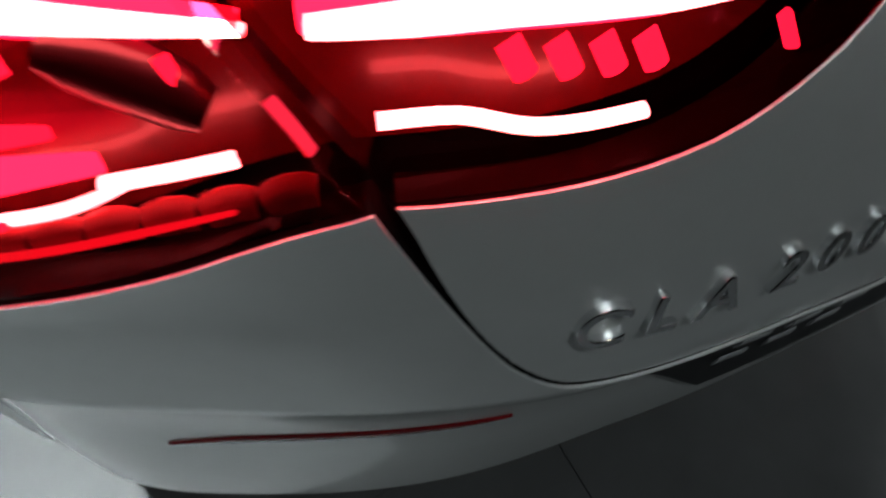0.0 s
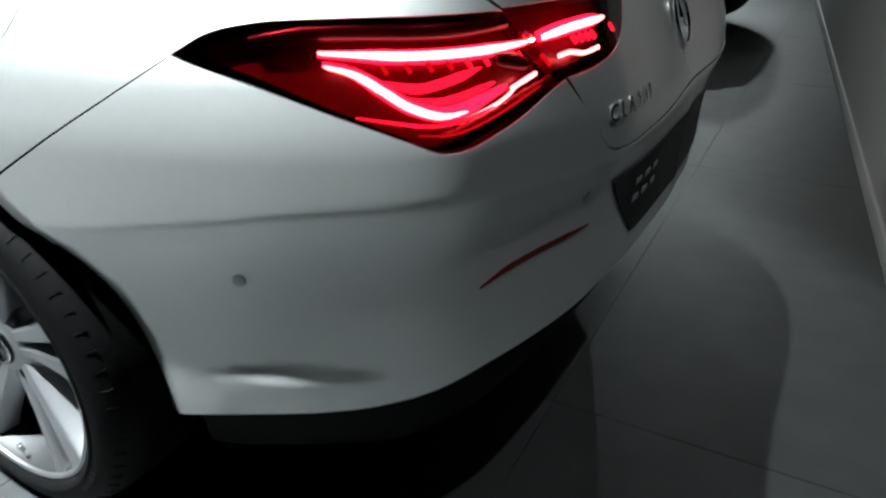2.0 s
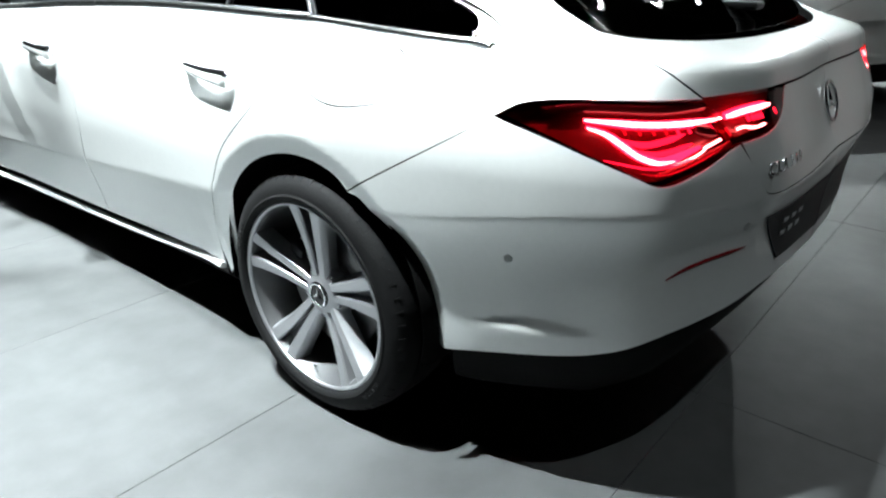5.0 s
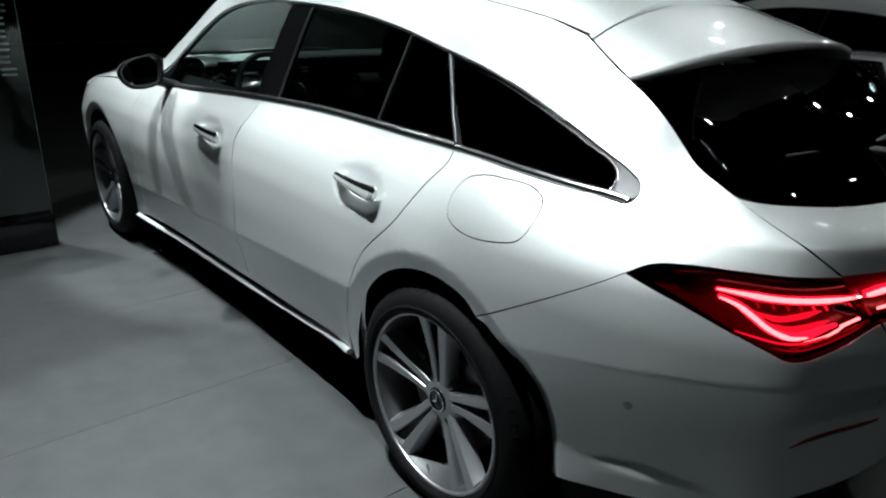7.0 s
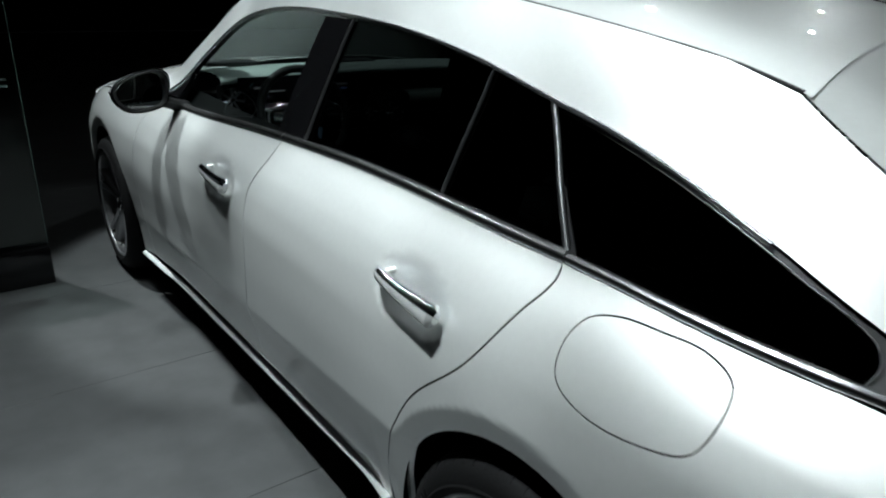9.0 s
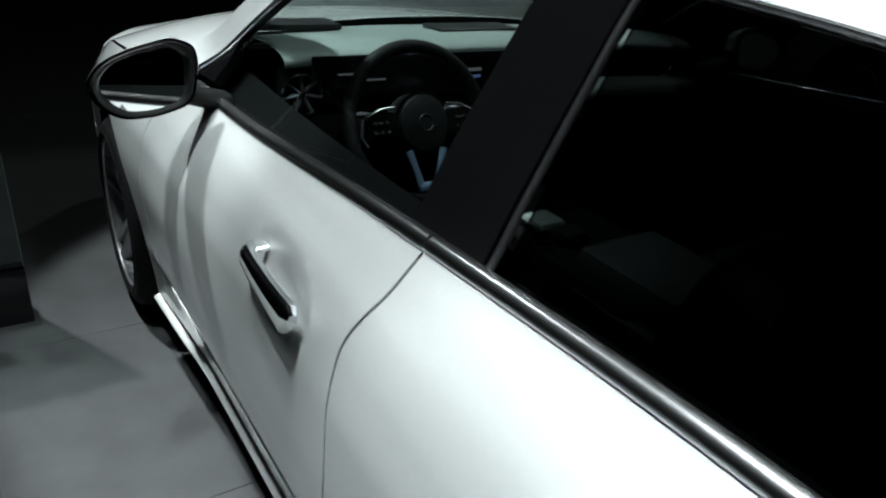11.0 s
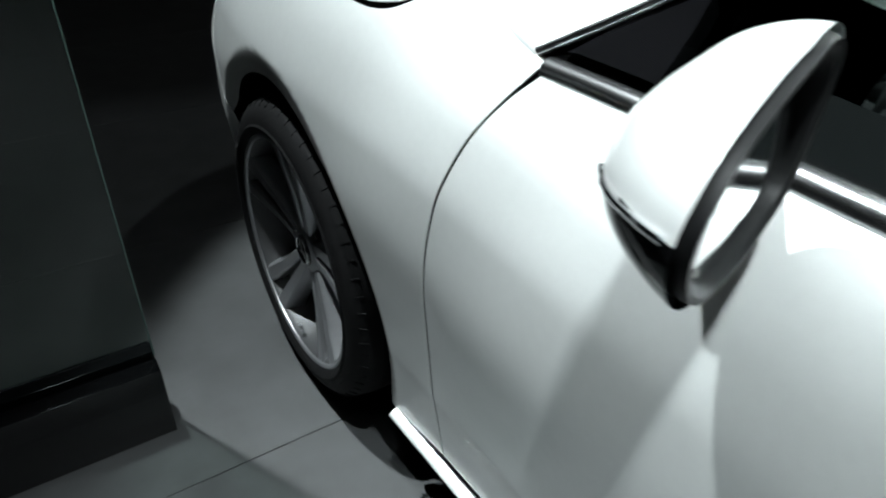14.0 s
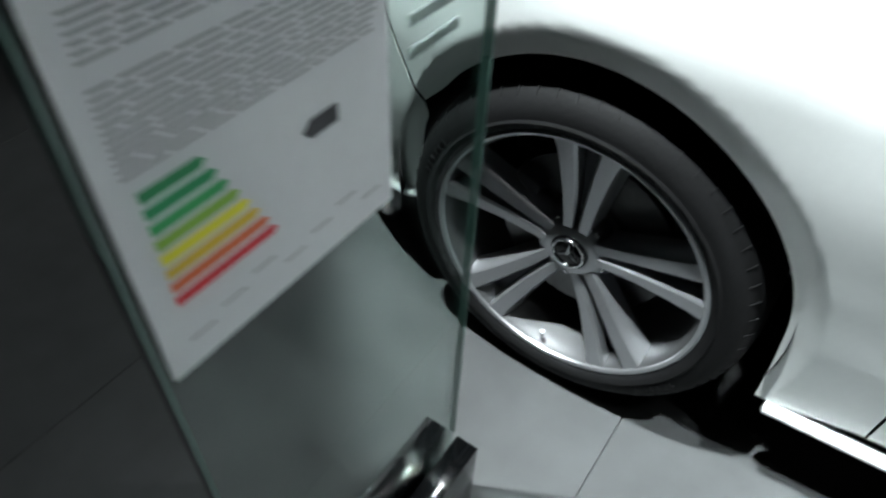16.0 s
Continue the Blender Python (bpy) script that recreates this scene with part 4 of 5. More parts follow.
for w, y in ((rear_wheel, 0.0), (front_wheel, 2.729)):
    copy_thing(w, pose(0.80, y, 0.313, 0, 0, 180))
# arch liners, floor pan and the dark shell behind the panels
for k, (wy, wz) in enumerate(WHEELS):
    for sg in (-1, 1):
        rows = []
        for a in np.linspace(-12, 192, 34):
            r = 0.362
            rows.append([(sg * x, wy + (r - 0.012 * (x > 0.87)) * math.cos(radians(a)), wz + (r - 0.012 * (x > 0.87)) * math.sin(radians(a))) for x in (0.880, 0.85, 0.70, 0.55)])
        rows2 = [[(sg * 0.56, wy + rr * math.cos(radians(a)), wz + rr * math.sin(radians(a))) for rr in (0.362, 0.15, 0.02)] for a in np.linspace(-12, 192, 34)]
        loft("arch_liner", rows, SHELL)
        loft("arch_wall", rows2, SHELL)
bm = bmesh.new()
box(bm, (-0.80, 0.40, 0.175), (0.80, 2.34, 0.25), 0.02)
box(bm, (-0.55, -0.40, 0.20), (0.55, 3.2, 0.27), 0.02)
box(bm, (-0.58, 3.10, 0.22), (0.58, 3.34, 0.28), 0.02)
part("floor_pan", bm, SHELL, car)
low = skin(np.linspace(-0.34, -1.5, 24), np.full(24, 0.42), -0.05)
bm = bmesh.new()                                          # boot floor under the load space
ring = [(x, y) for x, y, z in low] + [(-x, y) for x, y, z in low[::-1]]
top = [bm.verts.new((x, y, 0.40)) for x, y in ring]
bot = [bm.verts.new((x * 0.9, y * 0.92, 0.34)) for x, y in ring]
bm.faces.new(top)
bm.faces.new(bot[::-1])
for i in range(len(ring)):
    bm.faces.new((top[i], bot[i], bot[(i + 1) % len(ring)], top[(i + 1) % len(ring)]))
part("boot_floor", bm, SHELL, car)
bm = bmesh.new()
box(bm, (-0.56, -0.36, 0.30), (0.56, 0.42, 0.40), 0.02)
part("axle_housing", bm, SHELL, car)
shell = [c((2.3, 0.22)), c((2.2, 0.82)), (1.1, 0.88), (0.1, 0.89), (-0.4, 0.87), (-0.8, 0.86), c((-1.5, 0.84)), c((-1.5, 0.3)), c((-0.42, 0.25)), *arc(0, 0.40, 190, -10, 14), c((0.45, 0.22))]
for side in (0, 1):
    panel("body_shell", shell, SHELL, car, out=-0.05, gap=0, step=0.04, sides=(side,))
shell = [c((3.2, 0.24)), *arc(1, 0.40, -8, 188, 14), c((2.30, 0.22)), c((2.25, 0.80)), (2.6, 0.80), c((3.2, 0.70))]
for side in (0, 1):
    panel("body_shell", shell, SHELL, car, out=-0.05, gap=0, step=0.04, sides=(side,))
for side in (0, 1):
    panel("body_shell", [c((4.3, 0.24)), c((3.15, 0.24)), c((3.15, 0.70)), c((4.3, 0.64))], SHELL, car, out=-0.05, gap=0, step=0.04, sides=(side,))
# headlamps
head = [c((3.30, 0.70)), (3.45, 0.715), (3.62, 0.70), c((3.78, 0.655)), (3.70, 0.60), (3.55, 0.585), (3.42, 0.61)]
for side in (0, 1):
    h = panel("headlamp", head, BLACK_GLOSS, car, "dark glossy headlamp", out=0.004, sides=(side,), depth=0.006)
    trim("daylight_strip", ((3.36, 0.682), (3.5, 0.692), (3.66, 0.672)), 0.008, 0.003, GREY_PRINT, h, base=0.004, side=side)
    trim("bumper_blade", ((3.095, 0.262), (3.16, 0.243), (3.4, 0.232), (3.7, 0.232)), 0.022, 0.014, PAINT, car, base=0.0, side=side)

# ---------------------------------------------------------------- handles, mirrors, badges


def handle(s0, z0, side, door):
    """A chrome-capped pull handle that bridges its dish: bright upper shell, painted lower shell, a bright line between, two feet."""
    sg = np.array([-1.0 if side else 1.0, 1, 1])
    n_u, n_a = 27, 20
    rings = []
    for u in np.linspace(0, 1, n_u):
        s = s0 + 0.115 - 0.232 * u
        z = z0 + 0.010 - 0.015 * u - 0.004 * math.sin(math.pi * u)
        base = skin(s, z, 0.0, False)[0]
        ns = np.cross(skin(s, z + 0.004, 0.0, False)[0] - base, skin(s + 0.004, z, 0.0, False)[0] - base)
        ns = ns / np.linalg.norm(ns) * (1 if ns[0] < 0 else -1)
        up = np.array([0, 0, 1.0]) - ns * ns[2]
        up /= np.linalg.norm(up)
        tip = min(1.0, u / 0.16) ** 0.75
        end = min(1.0, (1 - u) / 0.05 + 0.25) ** 0.5
        mid = base + ns * (0.003 + 0.022 * min(1.0, u / 0.22) ** 0.8 * (0.75 + 0.25 * end))
        out, high = (0.003 + 0.011 * tip) * end, (0.003 + (0.006 + 0.013 * u) * tip) * end
        ring = []
        for k in range(n_a):
            a = 2 * math.pi * k / n_a + radians(6)
            ca, sa = math.cos(a), math.sin(a)
            ring.append((mid + ns * out * math.copysign(abs(ca) ** 0.8, ca) + up * high * math.copysign(abs(sa) ** 0.8, sa)) * sg)
        rings.append(ring)

    def shell(name, k0, k1, mat, parent, label=""):
        bm = bmesh.new()
        grid = [[bm.verts.new(r[k % n_a]) for k in range(k0, k1 + 1)] for r in rings]
        for a, b in zip(grid, grid[1:]):
            for k in range(len(a) - 1):
                bm.faces.new((a[k], a[k + 1], b[k + 1], b[k]))
        for row in (grid[0], grid[-1]):
            bm.faces.new(row)
        return part(name, bm, mat, parent, label)

    h = shell("door_handle", 0, n_a // 2, HANDLE_CHROME, door, "polished chrome pull handle over a dish")
    shell("grip", n_a // 2, n_a, PAINT, h, "painted lower shell")
    bm = bmesh.new()
    tube(bm, [Vector(r[-3]) for r in rings[1:-1]], 0.0011, 6)
    part("edge_line", bm, CHROME, h, "bright line along the grip")
    for i, r in ((4, 0.005),):
        m = np.mean(rings[i], axis=0)
        root = skin(m[1], m[2])[0] * sg
        root[0] += 0.012 * (1 if not side else -1)
        bm = bmesh.new()
        tube(bm, [m, (m + root) / 2, root], [r * 0.8, r, r * 1.3], 10)
        part("handle_foot", bm, PAINT, h)


for side in (0, 1):
    handle(1.335, 0.782, side, doors["front", side])
    handle(0.352, 0.803, side, doors["rear", side])


CAP_DEEP = 0.088


def mirror(side):
    """Door mirror: painted cap, black frame, tilted glass, foot on the door."""
    sg = 1 if side else -1
    rim = [(1.040, 0.972), (1.018, 1.000), (0.975, 1.018), (0.915, 1.030), (0.872, 1.034), (0.830, 1.013), (0.828, 0.965), (0.846, 0.918), (0.890, 0.904), (0.935, 0.900), (0.985, 0.906), (1.018, 0.926), (1.036, 0.949)]
    loop = dense([(0.945 + 0.91 * (x - 0.945), z - 0.011) for x, z in rim], 0.008)
    mid = loop.mean(0)
    holder = place(empty("door_mirror"), car)
    holder["label"] = "silver-white door mirror with black frame"

    def ring(f, fwd, drop=0.0, pull=0.0):
        """The rim scaled by f, moved forward by fwd; its plane is turned towards the car."""
        out = []
        for px, pz in loop:
            x, z = mid[0] + (px - mid[0]) * f - pull, mid[1] + (pz - mid[1]) * f + drop
            out.append((sg * x, 1.830 - 0.30 * (x - 0.962) * max(0.0, 1 - fwd / 0.16) + fwd, z))
        return out

    def sheet(name, rings, mat, close, keep=None):
        bm = bmesh.new()
        grid = [[bm.verts.new(p) for p in r] for r in rings]
        n = len(grid[0])
        for a, b in zip(grid, grid[1:]):
            for j in range(n):
                q = (a[j], a[(j + 1) % n], b[(j + 1) % n], b[j])
                if keep is None or keep(sum((v.co for v in q), Vector()) / 4):
                    bm.faces.new(q)
        if close:
            m = bm.verts.new(np.mean(np.array(rings[-1]), axis=0))
            for j in range(n):
                q = (grid[-1][j], grid[-1][(j + 1) % n], m)
                if keep is None or keep(sum((v.co for v in q), Vector()) / 3):
                    bm.faces.new(q)
        bmesh.ops.delete(bm, geom=[v for v in bm.verts if not v.link_faces], context="VERTS")
        return part(name, bm, mat, holder)

    def seam(p):
        """Height at which the black lower shell begins."""
        return 0.959 - 0.15 * (p[1] - 1.83)

    caps = []
    for u in np.linspace(0, 1, 15):
        a = u * math.pi / 2
        f = 1.06 * math.cos(a) ** 0.62 if u < 1 else 0.06
        caps.append(ring(max(f, 0.06), 0.001 + CAP_DEEP * math.sin(a) ** 1.25, -0.006 * u, 0.012 * u))
    sheet("mirror_cap", caps, PAINT, True, lambda p: p[2] > seam(p))
    sheet("mirror_base", caps, BLACK_GLOSS, True, lambda p: p[2] <= seam(p))
    sheet("mirror_frame", [ring(1.000, 0.010), ring(0.990, -0.001), ring(0.970, -0.006), ring(0.92, -0.006), ring(0.865, -0.002), ring(0.845, 0.004), ring(0.830, 0.016)], FRAME_GREY, False)
    sheet("mirror_glass", [[(x, y + 0.10 * (z - mid[1]), z) for x, y, z in r] for r in (ring(0.845, 0.010), ring(0.5, 0.010))], MIRROR, True)
    bm = bmesh.new()                                      # bright line along the seam
    line = []
    for r in caps[1:10]:
        best = min((p for p in r if abs(p[0]) > 0.96), key=lambda p: abs(p[2] - seam(p)))
        line.append((best[0] * 1.001, best[1], seam(best)))
    tube(bm, line, 0.0026, 6)
    part("indicator", bm, CHROME, holder)
    bm = bmesh.new()                                      # foot
    tube(bm, [(sg * 0.770, 1.955, 0.875), (sg * 0.81, 1.930, 0.892), (sg * 0.885, 1.905, 0.920)], [0.042, 0.034, 0.036], 14, flat=0.6)
    part("mirror_foot", bm, FRAME_GREY, holder)
    bm = bmesh.new()                                      # warning mark on the glass
    yg = 1.830 + 0.010 + 0.10 * (0.908 - mid[1]) - 0.30 * (0.980 - 0.962) - 0.0012
    v = [bm.verts.new((sg * (0.980 + dx), yg - 0.30 * dx, 0.908 + dz)) for dx, dz in ((-0.008, -0.006), (0.008, -0.006), (0.0, 0.009))]
    bm.faces.new(v)
    part("warning_mark", bm, MARK, holder)
    panel("mirror_triangle", [c((2.19, 0.880)), c((2.06, 0.888)), c((2.07, 0.985)), c((2.12, 0.955))], BLACK_GLOSS, car, sides=(side,), out=-0.008)


for side in (0, 1):
    mirror(side)


def letters(text, size, mat, depth=0.002):
    """Raised lettering as a mesh, in its own x-y plane."""
    cu = bpy.data.curves.new("lettering", "FONT")
    cu.body, cu.size, cu.extrude, cu.bevel_depth = text, size, depth, 0.0006
    cu.space_character = 1.12
    ob = new("lettering_source", cu)
    me = bpy.data.meshes.new_from_object(ob.evaluated_get(bpy.context.evaluated_depsgraph_get()))
    bpy.data.objects.remove(ob)
    me.materials.clear()
    me.materials.append(mat)
    return me


s_text, z_text = -1.006, 0.698
for ch, ds in (("C", 0.0), ("L", 0.031), ("A", 0.056), ("2", 0.096), ("0", 0.121), ("0", 0.146)):
    me = letters(ch, 0.032, CHROME, 0.0025)
    s = s_text - ds
    p, n = skin(s, z_text, -0.001)[0], skin_normal(s, z_text + 0.012)[0]
    t = skin(s - 0.01, z_text)[0] - skin(s + 0.01, z_text)[0]
    x = Vector(t).normalized()
    zc = Vector(n)
    yv = zc.cross(x).normalized()
    x = yv.cross(zc).normalized()
    o = new("badge_letter", me)
    o.parent = gate
    o.matrix_basis = Matrix((( x[0], yv[0], zc[0], p[0]), (x[1], yv[1], zc[1], p[1]), (x[2], yv[2], zc[2], p[2]), (0, 0, 0, 1)))
# round emblem on the tailgate
q = Vector(skin(-1.5, 0.762)[0])
nn = Vector(skin_normal(-1.49, 0.762)[0])
nn.x = 0
rot = nn.normalized().to_track_quat("Z", "Y").to_matrix().to_4x4()
m_badge = Matrix.Translation(q + nn * 0.004) @ rot
bm = bmesh.new()
tube(bm, [(0.046 * math.cos(a), 0.046 * math.sin(a), 0.003) for a in np.linspace(0, 2 * math.pi, 49)[:-1]], 0.0042, 8, closed=True)
for k in range(3):
    a = radians(90 + 120 * k)
    tip = bm.verts.new((0.044 * math.cos(a), 0.044 * math.sin(a), 0.002))
    l, r = (bm.verts.new((0.007 * math.cos(a + g), 0.007 * math.sin(a + g), 0.001)) for g in (1.05, -1.05))
    top = bm.verts.new((0, 0, 0.007))
    bm.faces.new((tip, l, top))
    bm.faces.new((tip, top, r))
bmesh.ops.transform(bm, matrix=m_badge, verts=bm.verts)
part("tailgate_emblem", bm, CHROME, gate, "chrome ring emblem")
# parking sensors
for s, z in ((-0.524, 0.538), (-1.01, 0.588)):
    bm = bmesh.new()
    lathe(bm, [(0.0, 0.0), (0.0005, 0.0085), (-0.001, 0.0095)], 20, axis="z")
    p, n = Vector(skin(s, z, 0.001)[0]), Vector(skin_normal(s, z)[0])
    bmesh.ops.transform(bm, matrix=Matrix.Translation(p) @ n.to_track_quat("Z", "Y").to_matrix().to_4x4(), verts=bm.verts)
    part("parking_sensor", bm, SENSOR, car)

# ---------------------------------------------------------------- cabin


def extrude_x(name, profile, x0, x1, mat, parent, label="", bend=None, n=13):
    """A moulding of one profile (y, z) across the cabin; bend moves it by x."""
    rows = []
    for x in np.linspace(x0, x1, n):
        dy, dz = bend(x) if bend else (0, 0)
        rows.append([(x, y + dy, z + dz) for y, z in profile])
    ob = loft(name, rows, mat, label, parent)
    return ob


def wrap(x):
    return (-0.16 * abs(x / 0.75) ** 4 + 0.0, 0.0)


dash = empty("dashboard")
place(dash, car)
dash["label"] = "grey leather dashboard with black wide screen"
top_prof = dense([(2.44, 0.945, 1), (2.25, 0.975), (2.08, 0.992), (1.97, 0.992), (1.925, 0.980), (1.918, 0.968), (1.935, 0.960, 1)], 0.02, closed=False)
extrude_x("dash_top", [tuple(p) for p in top_prof], -0.648, 0.648, LEATHER_GREY, dash, bend=lambda x: (-0.03 * abs(x / 0.65) ** 3, -0.010 * (x / 0.65) ** 2))
mid_prof = [(1.945, 0.962), (1.95, 0.90), (1.93, 0.878), (1.925, 0.87)]
extrude_x("dash_front", mid_prof, -0.66, 0.66, CABIN, dash, bend=lambda x: (-0.05 * abs(x / 0.72) ** 3, -0.012 * (x / 0.72) ** 2))
pad = dense([(1.93, 0.885, 1), (1.895, 0.880), (1.880, 0.862), (1.885, 0.835), (1.92, 0.825, 1)], 0.012, closed=False)
extrude_x("dash_pad", [tuple(p) for p in pad], 0.16, 0.66, LEATHER_GREY, dash, bend=lambda x: (-0.05 * abs(x / 0.72) ** 3, -0.012 * (x / 0.72) ** 2))
low_prof = dense([(1.925, 0.87, 1), (1.90, 0.83), (1.885, 0.79), (1.90, 0.72), (1.95, 0.60), (2.05, 0.40)], 0.03, closed=False)
extrude_x("dash_lower", [tuple(p) for p in low_prof], -0.68, 0.68, CABIN, dash)
for x0, x1, y0, y1 in ((-0.62, -0.40, 2.14, 2.24), (-0.16, 0.10, 2.05, 2.15)):
    bm = bmesh.new()
    box(bm, (x0, y0, 0.985), (x1, y1, 1.0), 0.006)
    part("defrost_grille", bm, BLACK_PLASTIC, dash)
bm = bmesh.new()
box(bm, (-0.585, 1.893, 0.876), (-0.025, 1.905, 0.975), 0.005)
screen = part("wide_screen", bm, SCREEN, dash, "glossy black wide display")
for x, z, w, h, mat in ((-0.16, 0.932, 0.05, 0.008, SCREEN_GREY), (-0.15, 0.915, 0.03, 0.006, SCREEN_BLUE), (-0.50, 0.935, 0.05, 0.004, SCREEN_GREY), (-0.44, 0.92, 0.07, 0.004, SCREEN_GREY)):
    bm = bmesh.new()
    box(bm, (x - w / 2, 1.8915, z - h / 2), (x + w / 2, 1.8925, z + h / 2))
    part("screen_bar", bm, mat, screen)


def vent(x, y, z, r, yaw=0):
    """A round turbine-style air vent."""
    v = place(empty("air_vent"), dash)
    v.matrix_world = pose(x, y, z, -6, 0, yaw)
    bm = bmesh.new()
    lathe(bm, [(0.03, r * 0.93), (-0.006, r * 0.95), (-0.010, r), (-0.004, r * 1.06), (0.03, r * 1.07)], 40, axis="y")
    part("vent_ring", bm, CHROME, v)
    bm = bmesh.new()
    lathe(bm, [(0.012, 0.001), (0.012, r * 0.95)], 32, axis="y")
    part("vent_back", bm, CABIN, v)
    for k in range(7):
        bm = bmesh.new()
        box(bm, (r * 0.22, -0.002, -0.0022), (r * 0.93, 0.010, 0.0022), 0.0008, pose(0, 0, 0, 0, 360 / 7 * k + 12) @ pose(0, 0, 0, 25))
        part("vent_blade", bm, RIM_DARK, v)
    bm = bmesh.new()
    lathe(bm, [(-0.006, 0.0), (-0.006, r * 0.17), (0.0, r * 0.24), (0.01, r * 0.25)], 24, axis="y")
    part("vent_hub", bm, CHROME, v)


vent(-0.612, 1.885, 0.898, 0.042, -12)
for x, z in ((-0.150, 0.826), (-0.040, 0.818), (0.072, 0.808)):
    vent(x, 1.862, z, 0.040)
vent(0.612, 1.905, 0.882, 0.044, 12)
bm = bmesh.new()
box(bm, (-0.20, 1.878, 0.742), (0.10, 1.90, 0.757), 0.004)
part("switch_row", bm, BLACK_GLOSS, dash)
for k in range(9):
    bm = bmesh.new()
    box(bm, (-0.19 + 0.032 * k, 1.874, 0.745), (-0.166 + 0.032 * k, 1.88, 0.755), 0.001)
    part("switch", bm, SATIN, dash)

# steering wheel
sw = place(empty("steering_wheel"), car)
sw["label"] = "black leather steering wheel with satin spokes"
sw.matrix_world = pose(-0.392, 1.752, 0.853, -22) @ Matrix.Scale(0.92, 4)
ring_pts = []
for a in np.linspace(0, 2 * math.pi, 65)[:-1]:
    r = 0.183
    x, z = r * math.cos(a), r * math.sin(a)
    z = max(z, -0.160 - 0.02 * math.cos(x / 0.12))         # flattened foot
    ring_pts.append((x, 0, z))
bm = bmesh.new()
tube(bm, ring_pts, 0.0165, 12, closed=True, up=(0, 1, 0))
part("wheel_rim", bm, LEATHER_BLACK, sw)
bm = bmesh.new()
lathe(bm, [(-0.034, 0.0), (-0.034, 0.045), (-0.028, 0.064), (-0.010, 0.074), (0.03, 0.075)], 36, axis="y")
boss = part("wheel_boss", bm, LEATHER_BLACK, sw)
bm = bmesh.new()
tube(bm, [(0.072 * math.cos(a), -0.020, 0.072 * math.sin(a)) for a in np.linspace(radians(15), radians(165), 22)], 0.0022, 6, up=(0, 1, 0))
part("boss_trim", bm, CHROME, boss)
bm = bmesh.new()
tube(bm, [(0.019 * math.cos(a), -0.036, 0.019 * math.sin(a)) for a in np.linspace(0, 2 * math.pi, 25)[:-1]], 0.0014, 6, closed=True, up=(0, 1, 0))
part("boss_emblem", bm, SATIN, boss)
for sg in (-1, 1):
    bm = bmesh.new()
    box(bm, (0.070, -0.018, -0.030), (0.150, -0.004, 0.032), 0.010, pose(0, 0, 0, 0, 0, 0))
    if sg < 0:
        bmesh.ops.scale(bm, vec=(-1, 1, 1), verts=bm.verts)
    spoke = part("side_spoke", bm, BLACK_GLOSS, sw)
    bm = bmesh.new()
    tube(bm, [(sg * 0.070, -0.017, 0.042), (sg * 0.11, -0.018, 0.040), (sg * 0.155, -0.014, 0.018), (sg * 0.163, -0.012, -0.02), (sg * 0.150, -0.014, -0.044)], 0.004, 8, up=(0, 1, 0))
    part("spoke_trim", bm, SATIN, spoke)
    for k in range(3):
        for j in range(2):
            bm = bmesh.new()
            box(bm, (sg * 0.112 - 0.020 + 0.016 * k, -0.0215, -0.018 + 0.022 * j), (sg * 0.112 - 0.010 + 0.016 * k, -0.017, -0.010 + 0.022 * j), 0.001)
            part("wheel_button", bm, SATIN, spoke)
bm = bmesh.new()
for a_, b_ in (((-0.048, -0.062), (-0.020, -0.150)), ((0.048, -0.062), (0.020, -0.150))):
    tube(bm, [(a_[0], -0.020, a_[1]), ((a_[0] + b_[0]) / 2, -0.018, (a_[1] + b_[1]) / 2), (b_[0], -0.012, b_[1])], [0.010, 0.008, 0.010], 10, flat=0.5, up=(0, 1, 0))
tube(bm, [(-0.026, -0.012, -0.150), (0.026, -0.012, -0.150)], 0.011, 10, flat=0.6, up=(0, 1, 0))
part("lower_spoke", bm, BLUE_LIT_SATIN, sw, "blue-lit satin lower spoke")
bm = bmesh.new()
tube(bm, [(0.0, 0.02, 0.0), (0.0, 0.16, -0.02)], [0.05, 0.045], 14, up=(0, 0, 1))
part("column", bm, CABIN, sw)
for sg in (-1, 1):
    bm = bmesh.new()
    tube(bm, [(sg * 0.04, 0.045, 0.02), (sg * 0.13, 0.04, 0.035), (sg * 0.155, 0.035, 0.035)], [0.006, 0.009, 0.005], 8)
    part("stalk", bm, SATIN, sw)

# centre console
con = place(empty("centre_console"), car)
con["label"] = "black centre console with bright touchpad"
bm = bmesh.new()
box(bm, (-0.16, 1.25, 0.30), (0.16, 1.92, 0.585), 0.03)
part("console_body", bm, CABIN, con)
bm = bmesh.new()
box(bm, (-0.108, 1.612, 0.590), (-0.030, 1.692, 0.616), 0.006, pose(0, 0, 0, 0, 0, 0))
tp = part("touchpad", bm, LEATHER_GREY, con, "grey touchpad in chrome frame")
bm = bmesh.new()
tube(bm, [(-0.115, 1.604, 0.600), (-0.023, 1.604, 0.600), (-0.023, 1.700, 0.604), (-0.115, 1.700, 0.604)], 0.005, 8, closed=True)
part("touchpad_frame", bm, CHROME, tp)
bm = bmesh.new()
tube(bm, [(-0.155, 1.565, 0.596), (-0.125, 1.550, 0.596)], 0.006, 8)
part("console_switch", bm, CHROME, con)
bm = bmesh.new()
box(bm, (-0.100, 1.53, 0.58), (-0.02, 1.60, 0.622), 0.018)
part("palm_rest", bm, LEATHER_BLACK, con)
bm = bmesh.new()
box(bm, (-0.13, 1.10, 0.56), (0.12, 1.47, 0.635), 0.022)
part("armrest", bm, DOOR_LEATHER, con)
bm = bmesh.new()
